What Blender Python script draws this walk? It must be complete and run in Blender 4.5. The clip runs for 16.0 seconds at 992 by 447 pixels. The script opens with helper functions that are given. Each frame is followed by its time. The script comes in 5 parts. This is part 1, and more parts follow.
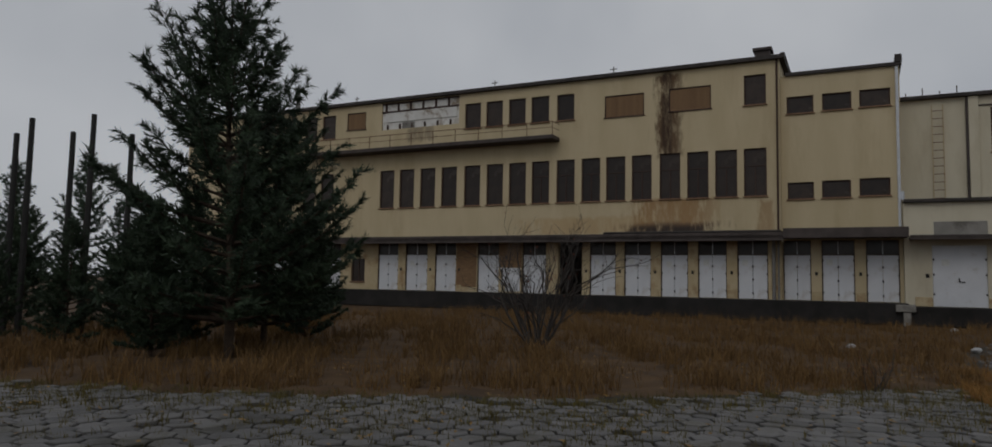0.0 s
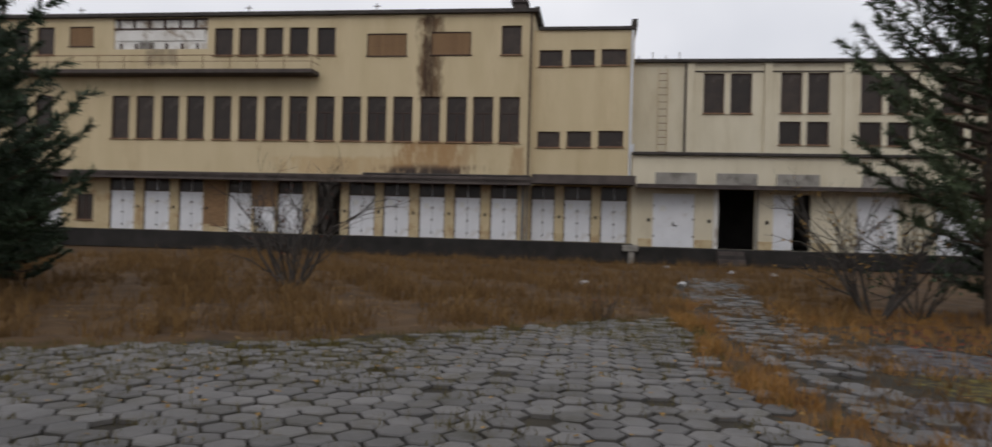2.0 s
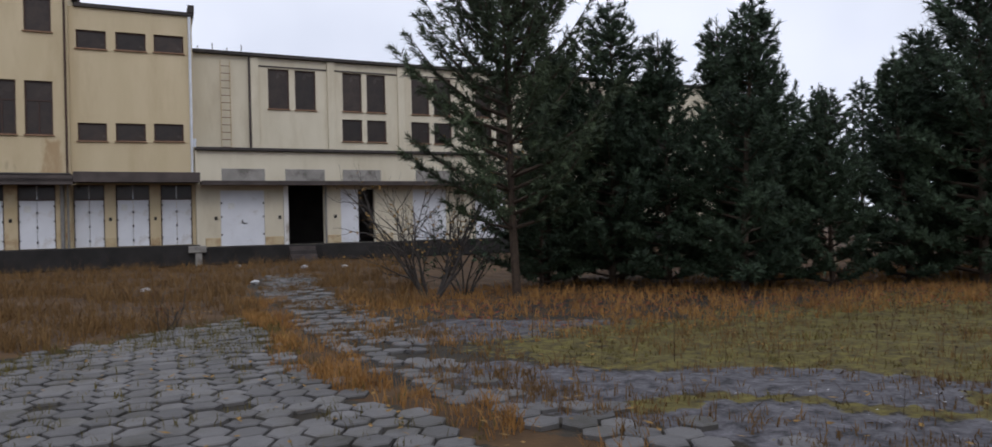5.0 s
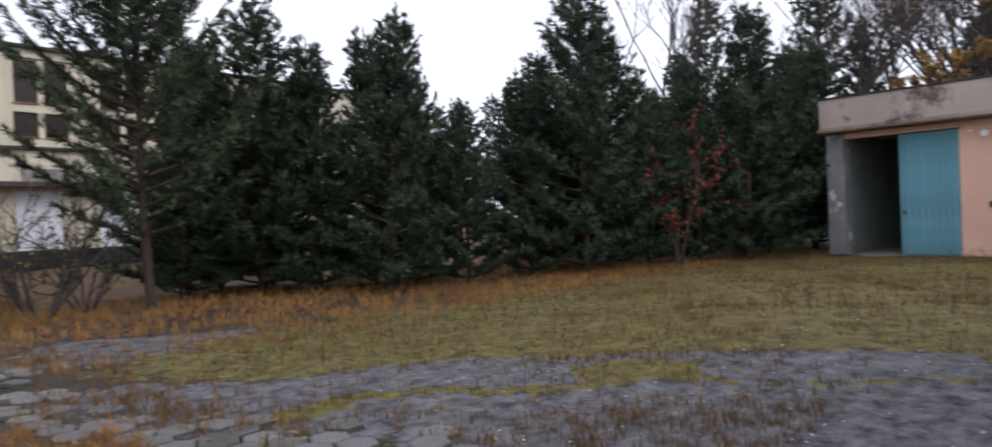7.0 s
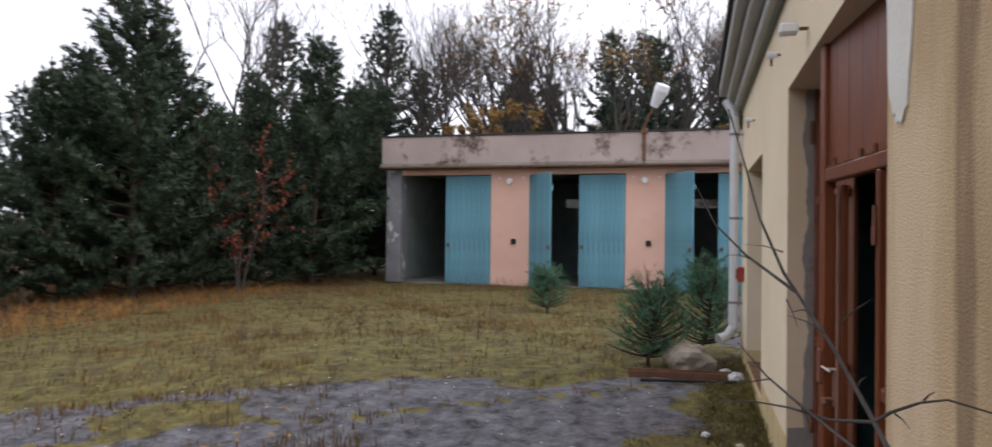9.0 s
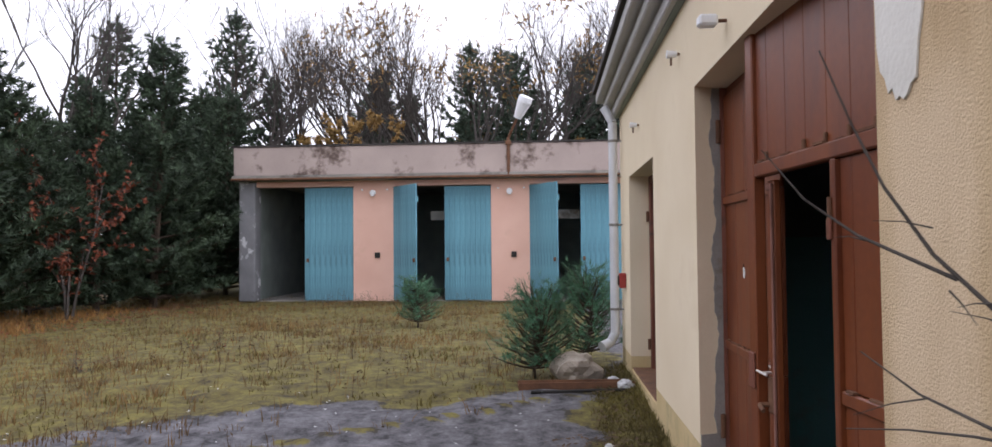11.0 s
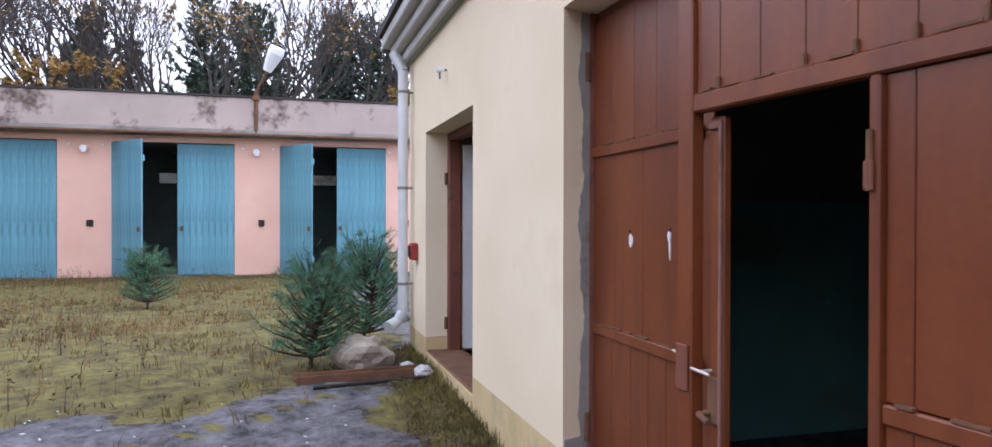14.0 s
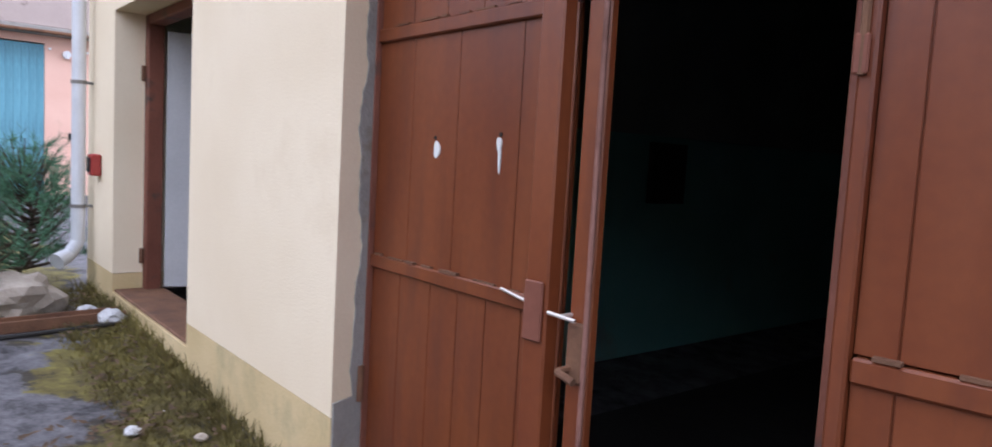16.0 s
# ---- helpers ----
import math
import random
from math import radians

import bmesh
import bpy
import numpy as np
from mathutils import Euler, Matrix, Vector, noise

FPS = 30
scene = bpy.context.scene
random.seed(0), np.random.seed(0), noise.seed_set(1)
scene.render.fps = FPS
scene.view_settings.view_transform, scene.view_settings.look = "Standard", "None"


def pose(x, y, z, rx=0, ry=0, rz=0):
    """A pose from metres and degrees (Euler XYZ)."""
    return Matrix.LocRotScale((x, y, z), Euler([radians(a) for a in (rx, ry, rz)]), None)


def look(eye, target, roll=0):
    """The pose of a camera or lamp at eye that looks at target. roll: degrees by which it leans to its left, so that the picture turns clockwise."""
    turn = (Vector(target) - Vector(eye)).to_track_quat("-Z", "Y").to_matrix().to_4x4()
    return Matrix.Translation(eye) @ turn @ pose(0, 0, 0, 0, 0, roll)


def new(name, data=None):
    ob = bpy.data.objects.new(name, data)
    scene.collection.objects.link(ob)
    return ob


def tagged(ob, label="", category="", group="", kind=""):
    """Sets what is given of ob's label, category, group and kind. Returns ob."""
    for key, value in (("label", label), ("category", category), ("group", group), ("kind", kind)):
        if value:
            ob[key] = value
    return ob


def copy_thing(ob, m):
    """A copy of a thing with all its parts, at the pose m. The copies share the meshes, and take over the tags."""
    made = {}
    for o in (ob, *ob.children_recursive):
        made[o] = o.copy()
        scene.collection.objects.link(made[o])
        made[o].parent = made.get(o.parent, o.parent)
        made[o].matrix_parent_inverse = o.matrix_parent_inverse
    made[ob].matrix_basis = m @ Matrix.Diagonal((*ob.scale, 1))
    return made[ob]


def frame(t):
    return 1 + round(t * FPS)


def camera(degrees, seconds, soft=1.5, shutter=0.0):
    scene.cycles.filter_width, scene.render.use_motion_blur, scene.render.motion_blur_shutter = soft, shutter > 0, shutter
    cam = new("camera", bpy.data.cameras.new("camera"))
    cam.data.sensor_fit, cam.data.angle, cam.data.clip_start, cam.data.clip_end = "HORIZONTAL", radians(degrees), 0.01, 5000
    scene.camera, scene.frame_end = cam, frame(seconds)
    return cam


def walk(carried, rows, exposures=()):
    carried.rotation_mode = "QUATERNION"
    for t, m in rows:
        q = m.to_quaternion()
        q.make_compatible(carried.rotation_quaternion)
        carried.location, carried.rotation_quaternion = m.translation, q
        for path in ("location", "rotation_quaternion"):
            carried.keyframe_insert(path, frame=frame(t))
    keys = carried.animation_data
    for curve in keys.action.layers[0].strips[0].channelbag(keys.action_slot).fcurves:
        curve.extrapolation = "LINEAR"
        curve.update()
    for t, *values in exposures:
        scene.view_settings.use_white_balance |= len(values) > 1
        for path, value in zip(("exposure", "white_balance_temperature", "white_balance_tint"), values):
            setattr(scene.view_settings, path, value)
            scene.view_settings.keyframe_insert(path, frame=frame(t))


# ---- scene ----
cam = camera(68.2, 16.0, soft=1.5, shutter=0.3)
PATH = [
    (0, (1.450, -0.950, 1.610), (-1.458, 3.097, 2.010), 1.09),
    (0.5, (1.454, -0.948, 1.610), (-1.244, 3.256, 1.816), 0.71),
    (1, (1.458, -0.947, 1.610), (-0.939, 3.437, 1.802), 0.46),
    (1.5, (1.462, -0.945, 1.610), (-0.633, 3.594, 1.692), 0.79),
    (2, (1.465, -0.944, 1.610), (0.007, 3.839, 1.644), 1.56),
    (2.5, (1.469, -0.942, 1.610), (1.119, 4.045, 1.610), 1.78),
    (3, (1.473, -0.941, 1.610), (1.442, 4.058, 1.515), 0.84),
    (3.2, (1.475, -0.940, 1.610), (1.461, 4.060, 1.557), 0.85),
    (5.3, (1.491, -0.934, 1.610), (2.993, 3.835, 1.615), -1.07),
    (5.5, (1.492, -0.933, 1.610), (3.054, 3.817, 1.567), -0.53),
    (6, (1.496, -0.932, 1.610), (3.301, 3.731, 1.599), 0.46),
    (6.5, (1.500, -0.930, 1.610), (3.882, 3.466, 1.668), 0.60),
    (7, (1.600, -0.913, 1.610), (4.958, 2.791, 1.567), -2.23),
    (7.5, (1.72, -0.93, 1.62), (3.235, 0.374, 1.58), -0.5),
    (8, (1.83, -0.93, 1.64), (3.488, 0.189, 1.647), -0.4),
    (8.5, (1.95, -0.93, 1.67), (3.756, -0.07, 1.67), 1.5),
    (9, (1.95, -0.9, 1.69), (3.88, -0.377, 1.717), 0.7),
    (9.5, (1.959, -0.816, 1.701), (3.933, -0.494, 1.692), 0.7),
    (10, (2.049, -0.771, 1.678), (4.032, -0.51, 1.692), 0.1),
    (10.2, (2.105, -0.723, 1.666), (4.091, -0.49, 1.696), -0.0),
    (12.3, (2.746, -0.314, 1.626), (4.745, -0.358, 1.592), 0.0),
    (12.5, (2.83, -0.291, 1.618), (4.827, -0.384, 1.541), 1.2),
    (13, (3.073, -0.214, 1.585), (5.035, -0.597, 1.553), 3.9),
    (13.5, (3.327, -0.15, 1.604), (5.239, -0.732, 1.517), 1.1),
    (14, (3.568, -0.113, 1.587), (5.489, -0.671, 1.572), 0.1),
    (14.5, (3.844, -0.074, 1.541), (5.692, -0.833, 1.434), 2.3),
    (15, (4.077, 0.013, 1.548), (5.744, -1.081, 1.388), 1.2),
    (15.5, (4.265, -0.014, 1.546), (5.891, -1.164, 1.362), 0.1),
    (16, (4.47, -0.137, 1.457), (6.003, -1.41, 1.284), 3.2),
]
EXPOSURES = [(0, -1.3, 6500, 10), (0.5, -0.9, 6500, 10), (1.0, -0.65, 6500, 11), (1.5, -0.45, 6600, 12), (2.0, -0.3, 6650, 13), (2.5, -0.25, 6600, 14), (3.0, 0.12, 6450, 17), (5.5, -0.2, 6100, 15), (6.0, 0.0, 6100, 15), (6.5, 0.2, 6150, 16), (7.5, 0.5, 6300, 16), (8.0, 0.5, 6400, 16),
             (9.0, 0.6, 6450, 17), (10.0, 0.75, 6450, 18), (12.5, 1.1, 5950, 20), (14.5, 1.4, 5750, 20), (16.0, 1.5, 5750, 20)]
walk(cam, [(t, look(eye, target, roll)) for t, eye, target, roll in PATH], EXPOSURES)

# ---- light: overcast sky with a faint, very soft sun ----
world = bpy.data.worlds.new("overcast")
scene.world = world
world.use_nodes = True
wn, wl = world.node_tree.nodes, world.node_tree.links
wn.clear()
w_out, w_bg = wn.new("ShaderNodeOutputWorld"), wn.new("ShaderNodeBackground")
sky = wn.new("ShaderNodeTexSky")
sky.sky_type, sky.sun_disc = "NISHITA", False
sky.sun_elevation, sky.sun_rotation = radians(38), radians(200)
w_mix, w_tc, w_no, w_ramp = (wn.new("ShaderNodeMix"), wn.new("ShaderNodeTexCoord"), wn.new("ShaderNodeTexNoise"), wn.new("ShaderNodeValToRGB"))
w_mix.data_type = "RGBA"
w_mix.inputs[0].default_value = 0.93
w_no.inputs["Scale"].default_value, w_no.inputs["Detail"].default_value = 2.2, 4
w_ramp.color_ramp.elements[0].position, w_ramp.color_ramp.elements[0].color = 0.32, (9.4, 9.9, 10.7, 1)
w_ramp.color_ramp.elements[1].position, w_ramp.color_ramp.elements[1].color = 0.68, (12.6, 13.0, 13.6, 1)
wl.new(w_tc.outputs["Generated"], w_no.inputs["Vector"])
wl.new(w_no.outputs["Fac"], w_ramp.inputs["Fac"])
wl.new(sky.outputs[0], w_mix.inputs[6])
wl.new(w_ramp.outputs[0], w_mix.inputs[7])
wl.new(w_mix.outputs[2], w_bg.inputs["Color"])
w_bg.inputs["Strength"].default_value = 0.09
wl.new(w_bg.outputs[0], w_out.inputs["Surface"])
sun_data = bpy.data.lights.new("sun", "SUN")
sun_data.energy, sun_data.angle, sun_data.color = 0.6, radians(25), (1.0, 0.97, 0.92)
sun = new("sun", sun_data)
sun.matrix_world = look((10, -30, 30), (3, 4, 0))


# ---- materials ----
def mat(name, c1, c2, scale=3.0, rough=0.85, bump=0.3, fine=60.0, metal=0.0, stain=None, stain_scale=0.6, stain_at=(0.55, 0.7), stretch=(1, 1, 1), vary=0.0, world_space=False, alpha_spec=0.3):
    """Two-scale procedural surface: broad tone, fine grain with bump, and an optional stain colour."""
    m = bpy.data.materials.new(name)
    m.use_nodes = True
    n, l = m.node_tree.nodes, m.node_tree.links
    b = n["Principled BSDF"]
    b.inputs["Metallic"].default_value = metal
    b.inputs["Specular IOR Level"].default_value = alpha_spec
    if world_space:
        src = n.new("ShaderNodeNewGeometry").outputs["Position"]
    else:
        src = n.new("ShaderNodeTexCoord").outputs["Object"]
    mp = n.new("ShaderNodeMapping")
    mp.inputs["Scale"].default_value = stretch
    l.new(src, mp.inputs["Vector"])
    n1, n2 = n.new("ShaderNodeTexNoise"), n.new("ShaderNodeTexNoise")
    n1.inputs["Scale"].default_value, n1.inputs["Detail"].default_value = scale, 5
    n2.inputs["Scale"].default_value, n2.inputs["Detail"].default_value = fine, 3
    l.new(mp.outputs[0], n1.inputs["Vector"])
    l.new(src, n2.inputs["Vector"])
    add = n.new("ShaderNodeMath")
    add.operation = "MULTIPLY_ADD"
    add.inputs[1].default_value = 0.35
    l.new(n2.outputs["Fac"], add.inputs[0])
    l.new(n1.outputs["Fac"], add.inputs[2])
    mr = n.new("ShaderNodeMapRange")
    mr.inputs[1].default_value, mr.inputs[2].default_value = 0.42, 0.92
    l.new(add.outputs[0], mr.inputs[0])
    mx = n.new("ShaderNodeMix")
    mx.data_type = "RGBA"
    mx.inputs[6].default_value, mx.inputs[7].default_value = (*c1, 1), (*c2, 1)
    l.new(mr.outputs[0], mx.inputs[0])
    col = mx.outputs[2]
    if stain:
        n3, r3, m3 = n.new("ShaderNodeTexNoise"), n.new("ShaderNodeMapRange"), n.new("ShaderNodeMix")
        n3.inputs["Scale"].default_value, n3.inputs["Detail"].default_value, n3.inputs["Roughness"].default_value = stain_scale, 7, 0.65
        r3.inputs[1].default_value, r3.inputs[2].default_value = stain_at
        m3.data_type = "RGBA"
        m3.inputs[7].default_value = (*stain, 1)
        l.new(mp.outputs[0], n3.inputs["Vector"])
        l.new(n3.outputs["Fac"], r3.inputs[0])
        l.new(r3.outputs[0], m3.inputs[0])
        l.new(col, m3.inputs[6])
        col = m3.outputs[2]
    if vary:
        oi, hs, vr = n.new("ShaderNodeObjectInfo"), n.new("ShaderNodeHueSaturation"), n.new("ShaderNodeMapRange")
        gi, ad = n.new("ShaderNodeNewGeometry"), n.new("ShaderNodeMath")
        ad.operation = "FRACT"
        sm = n.new("ShaderNodeMath")
        l.new(oi.outputs["Random"], sm.inputs[0])
        l.new(gi.outputs["Random Per Island"], sm.inputs[1])
        l.new(sm.outputs[0], ad.inputs[0])
        vr.inputs[3].default_value, vr.inputs[4].default_value = 1 - vary, 1 + vary
        l.new(ad.outputs[0], vr.inputs[0])
        l.new(vr.outputs[0], hs.inputs["Value"])
        l.new(col, hs.inputs["Color"])
        col = hs.outputs[0]
    l.new(col, b.inputs["Base Color"])
    rr = n.new("ShaderNodeMapRange")
    rr.inputs[3].default_value, rr.inputs[4].default_value = max(0.02, rough - 0.12), min(1, rough + 0.12)
    l.new(n1.outputs["Fac"], rr.inputs[0])
    l.new(rr.outputs[0], b.inputs["Roughness"])
    if bump:
        bp = n.new("ShaderNodeBump")
        bp.inputs["Strength"].default_value, bp.inputs["Distance"].default_value = bump, 0.02
        l.new(add.outputs[0], bp.inputs["Height"])
        l.new(bp.outputs[0], b.inputs["Normal"])
    return m


def streaks(m, bands):
    """Lay water-stain shapes over a wall material: each (x, half width, z low, z high, colour, strength) in the wall's own metres."""
    n, l = m.node_tree.nodes, m.node_tree.links
    b = n["Principled BSDF"]
    tc, sp, no = n.new("ShaderNodeTexCoord"), n.new("ShaderNodeSeparateXYZ"), n.new("ShaderNodeTexNoise")
    mp = n.new("ShaderNodeMapping")
    mp.inputs["Scale"].default_value = (1.6, 1.6, 0.45)
    l.new(tc.outputs["Object"], sp.inputs[0])
    l.new(tc.outputs["Object"], mp.inputs[0])
    l.new(mp.outputs[0], no.inputs["Vector"])
    no.inputs["Scale"].default_value, no.inputs["Detail"].default_value, no.inputs["Roughness"].default_value = 1.6, 8, 0.7

    def math_node(op, a, bb=None, c=None):
        k = n.new("ShaderNodeMath")
        k.operation = op
        for i, v in enumerate((a, bb, c)):
            if v is None:
                continue
            if isinstance(v, (int, float)):
                k.inputs[i].default_value = v
            else:
                l.new(v, k.inputs[i])
        return k.outputs[0]

    def ramp(v, a, bb):
        k = n.new("ShaderNodeMapRange")
        k.interpolation_type = "SMOOTHSTEP"
        k.inputs[1].default_value, k.inputs[2].default_value = a, bb
        l.new(v, k.inputs[0])
        return k.outputs[0]
    col = b.inputs["Base Color"].links[0].from_socket
    for x, half, z0, z1, colour, power in bands:
        wob = math_node("MULTIPLY_ADD", no.outputs["Fac"], 2.2 * half, -1.1 * half)
        dist = math_node("ABSOLUTE", math_node("ADD", math_node("SUBTRACT", sp.outputs[0], x), wob))
        side = math_node("SUBTRACT", 1.0, ramp(dist, half * 0.45, half))
        zz = math_node("MULTIPLY_ADD", no.outputs["Fac"], 0.8, sp.outputs[2])
        zz = math_node("SUBTRACT", zz, 0.4)
        ends = math_node("MULTIPLY", ramp(zz, z0, z0 + 0.25), math_node("SUBTRACT", 1.0, ramp(zz, z1 - 0.25, z1)))
        f = math_node("MULTIPLY", math_node("MULTIPLY", side, ends), math_node("MULTIPLY", ramp(no.outputs["Fac"], 0.2, 0.55), power))
        mx = n.new("ShaderNodeMix")
        mx.data_type = "RGBA"
        l.new(f, mx.inputs[0])
        l.new(col, mx.inputs[6])
        mx.inputs[7].default_value = (*colour, 1)
        col = mx.outputs[2]
    l.new(col, b.inputs["Base Color"])
    return m


M = {}
M["cream"] = mat("cream plaster", (0.516, 0.421, 0.258), (0.602, 0.499, 0.327), 0.7, 0.9, 0.25, 40, stain=(0.396, 0.301, 0.172), stain_scale=0.5, stain_at=(0.5, 0.95), stretch=(1.5, 1.5, 0.35))
streaks(M["cream"], [(-9.15, 0.85, 8.4, 13.3, (0.1, 0.055, 0.028), 0.95), (-9.25, 0.35, 8.6, 13.4, (0.05, 0.03, 0.02), 0.8), (-9.0, 2.6, 4.4, 6.4, (0.3, 0.15, 0.05), 0.75), (-9.0, 3.4, 4.3, 5.1, (0.12, 0.075, 0.05), 0.8),
                     (-4.2, 0.5, 4.3, 6.2, (0.3, 0.17, 0.07), 0.6), (-14.0, 4.5, 4.3, 5.5, (0.42, 0.25, 0.1), 0.45), (-9.2, 3.0, 4.0, 4.95, (0.05, 0.04, 0.035), 0.95), (-25, 1.2, 10.4, 11.6, (0.12, 0.1, 0.08), 0.6)])
M["cream_low"] = mat("ochre ground floor plaster", (0.473, 0.370, 0.215), (0.585, 0.482, 0.310), 1.3, 0.9, 0.3, 40, stain=(0.310, 0.172, 0.077), stain_scale=1.2, stain_at=(0.52, 0.75))
M["cream_wing"] = mat("pale cream plaster", (0.575, 0.515, 0.385), (0.66, 0.6, 0.465), 0.8, 0.9, 0.25, 40, stain=(0.430, 0.361, 0.241), stain_scale=0.7, stain_at=(0.52, 0.95), stretch=(1.5, 1.5, 0.4))
M["white_door"] = mat("white sheet metal paint", (0.648, 0.657, 0.684), (0.738, 0.747, 0.774), 1.2, 0.5, 0.1, 50, stain=(0.450, 0.405, 0.360), stain_scale=1.6, stain_at=(0.56, 0.8))
M["brown_glass"] = mat("dirty dark pane", (0.02, 0.013, 0.01), (0.042, 0.029, 0.021), 1.2, 0.25, 0.05, 10, alpha_spec=0.3, vary=0.4)
M["dark_frame"] = mat("dark brown window frame", (0.035, 0.018, 0.012), (0.07, 0.035, 0.025), 4, 0.6, 0.1)
M["sill"] = mat("rusty sheet sill", (0.18, 0.1, 0.06), (0.28, 0.17, 0.1), 5, 0.7, 0.2)
M["roof_edge"] = mat("black bitumen roof edge", (0.03, 0.027, 0.025), (0.07, 0.06, 0.055), 2, 0.8, 0.3)
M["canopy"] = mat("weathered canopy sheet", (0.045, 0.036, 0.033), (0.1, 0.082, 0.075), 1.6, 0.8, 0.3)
M["concrete"] = mat("weathered concrete", (0.2, 0.19, 0.17), (0.33, 0.31, 0.28), 1.4, 0.92, 0.5, 50, stain=(0.07, 0.06, 0.05), stain_scale=1.1, stain_at=(0.5, 0.7))
# near-black concrete tone, used on the dock and the workshop floor
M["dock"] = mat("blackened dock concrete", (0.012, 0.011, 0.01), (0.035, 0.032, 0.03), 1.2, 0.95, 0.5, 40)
M["interior"] = mat("dim bare interior", (0.08, 0.075, 0.07), (0.13, 0.12, 0.11), 1.5, 0.95, 0.1)
M["rust_board"] = mat("rusty louvre boards", (0.16, 0.09, 0.05), (0.3, 0.19, 0.1), 3, 0.85, 0.3, 30, stretch=(1, 1, 6))
M["white_panel"] = mat("peeling white panel", (0.6, 0.58, 0.54), (0.76, 0.75, 0.72), 2, 0.85, 0.3, 40, stain=(0.3, 0.24, 0.18), stain_scale=1.2, stain_at=(0.52, 0.66))
M["steel"] = mat("grey weathered steel", (0.16, 0.15, 0.14), (0.3, 0.29, 0.27), 3, 0.6, 0.1, metal=0.3)
M["rust"] = mat("rusted steel", (0.09, 0.045, 0.028), (0.2, 0.1, 0.055), 6, 0.85, 0.4)
M["zinc"] = mat("pale zinc pipe", (0.55, 0.57, 0.6), (0.7, 0.72, 0.75), 3, 0.5, 0.1, metal=0.2)
M["black"] = mat("black fitting", (0.015, 0.014, 0.013), (0.03, 0.028, 0.026), 5, 0.6, 0.1)
M["paper"] = mat("faded paper notice", (0.6, 0.6, 0.58), (0.75, 0.75, 0.72), 6, 0.9, 0.05)
M["pink"] = mat("pink plaster", (0.72, 0.43, 0.33), (0.82, 0.53, 0.42), 0.9, 0.9, 0.25, 45, stain=(0.55, 0.36, 0.25), stain_scale=1.0, stain_at=(0.6, 0.9))
M["fascia"] = mat("stained pinkish fascia", (0.36, 0.29, 0.26), (0.48, 0.39, 0.35), 0.8, 0.9, 0.3, 40, stain=(0.12, 0.085, 0.07), stain_scale=1.1, stain_at=(0.53, 0.64))
M["blue"] = mat("faded turquoise boards", (0.10, 0.27, 0.34), (0.17, 0.38, 0.46), 1.6, 0.7, 0.2, 40, stain=(0.06, 0.12, 0.15), stain_scale=2.4, stain_at=(0.5, 0.72), stretch=(2.5, 2.5, 0.3), vary=0.07)
M["grey_pier"] = mat("bare grey pier with paint patches", (0.17, 0.17, 0.18), (0.27, 0.27, 0.28), 1.4, 0.9, 0.3, 40, stain=(0.6, 0.6, 0.62), stain_scale=1.6, stain_at=(0.58, 0.62))
M["lime"] = mat("limewashed plaster", (0.400, 0.400, 0.400), (0.528, 0.528, 0.528), 1.4, 0.9, 0.2)
M["near"] = mat("cream roughcast render", (0.72, 0.60, 0.42), (0.82, 0.71, 0.53), 0.9, 0.95, 0.25, 90, stain=(0.6, 0.47, 0.3), stain_scale=0.9, stain_at=(0.55, 0.9))
M["near_rough"] = mat("coarse ochre roughcast", (0.47, 0.325, 0.175), (0.66, 0.5, 0.31), 1.6, 0.95, 0.9, 130, stain=(0.378, 0.261, 0.135), stain_scale=1.4, stain_at=(0.5, 0.8), stretch=(1.6, 1.6, 0.5))
streaks(M["near_rough"], [(3.8, 0.09, -0.5, 4, (0.2, 0.13, 0.075), 0.75), (3.52, 0.12, -0.5, 4, (0.26, 0.17, 0.1), 0.55), (4.25, 0.26, -0.5, 2.2, (0.72, 0.56, 0.38), 0.7), (2.6, 0.2, -0.5, 4, (0.25, 0.17, 0.1), 0.5)])
M["reveal"] = mat("bare cement reveal", (0.30, 0.26, 0.2), (0.42, 0.37, 0.28), 2.5, 0.95, 0.6, 60)
M["cement"] = mat("grey cement mortar", (0.26, 0.255, 0.235), (0.38, 0.37, 0.34), 5, 0.95, 0.8, 60, stain=(0.2, 0.17, 0.12), stain_scale=4, stain_at=(0.55, 0.7))
M["patch"] = mat("white filler patch", (0.62, 0.6, 0.54), (0.74, 0.72, 0.66), 3, 0.95, 0.4, 60)
M["plinth"] = mat("yellowed plinth render", (0.5, 0.38, 0.19), (0.64, 0.5, 0.28), 2, 0.95, 0.4, 60, stain=(0.33, 0.29, 0.16), stain_scale=1.6, stain_at=(0.55, 0.75))
M["red"] = mat("oxide red gate paint", (0.135, 0.032, 0.0105), (0.21, 0.059, 0.018), 1.6, 0.4, 0.06, 30, stain=(0.1, 0.028, 0.016), stain_scale=1.8, stain_at=(0.5, 0.78), stretch=(3, 3, 0.5), alpha_spec=0.5)
M["red_dark"] = mat("rubbed dark red frame paint", (0.13, 0.045, 0.028), (0.22, 0.08, 0.05), 3, 0.6, 0.2, 40, stain=(0.08, 0.05, 0.04), stain_scale=4, stain_at=(0.55, 0.65))
M["red_scuff"] = mat("scuffed pinkish red paint", (0.2, 0.09, 0.065), (0.32, 0.17, 0.14), 4, 0.55, 0.2, 40, stain=(0.12, 0.05, 0.035), stain_scale=5, stain_at=(0.5, 0.62), stretch=(1, 1, 0.4))
M["bright"] = mat("bare bright metal", (0.55, 0.5, 0.44), (0.75, 0.7, 0.64), 9, 0.4, 0.1, metal=0.6)
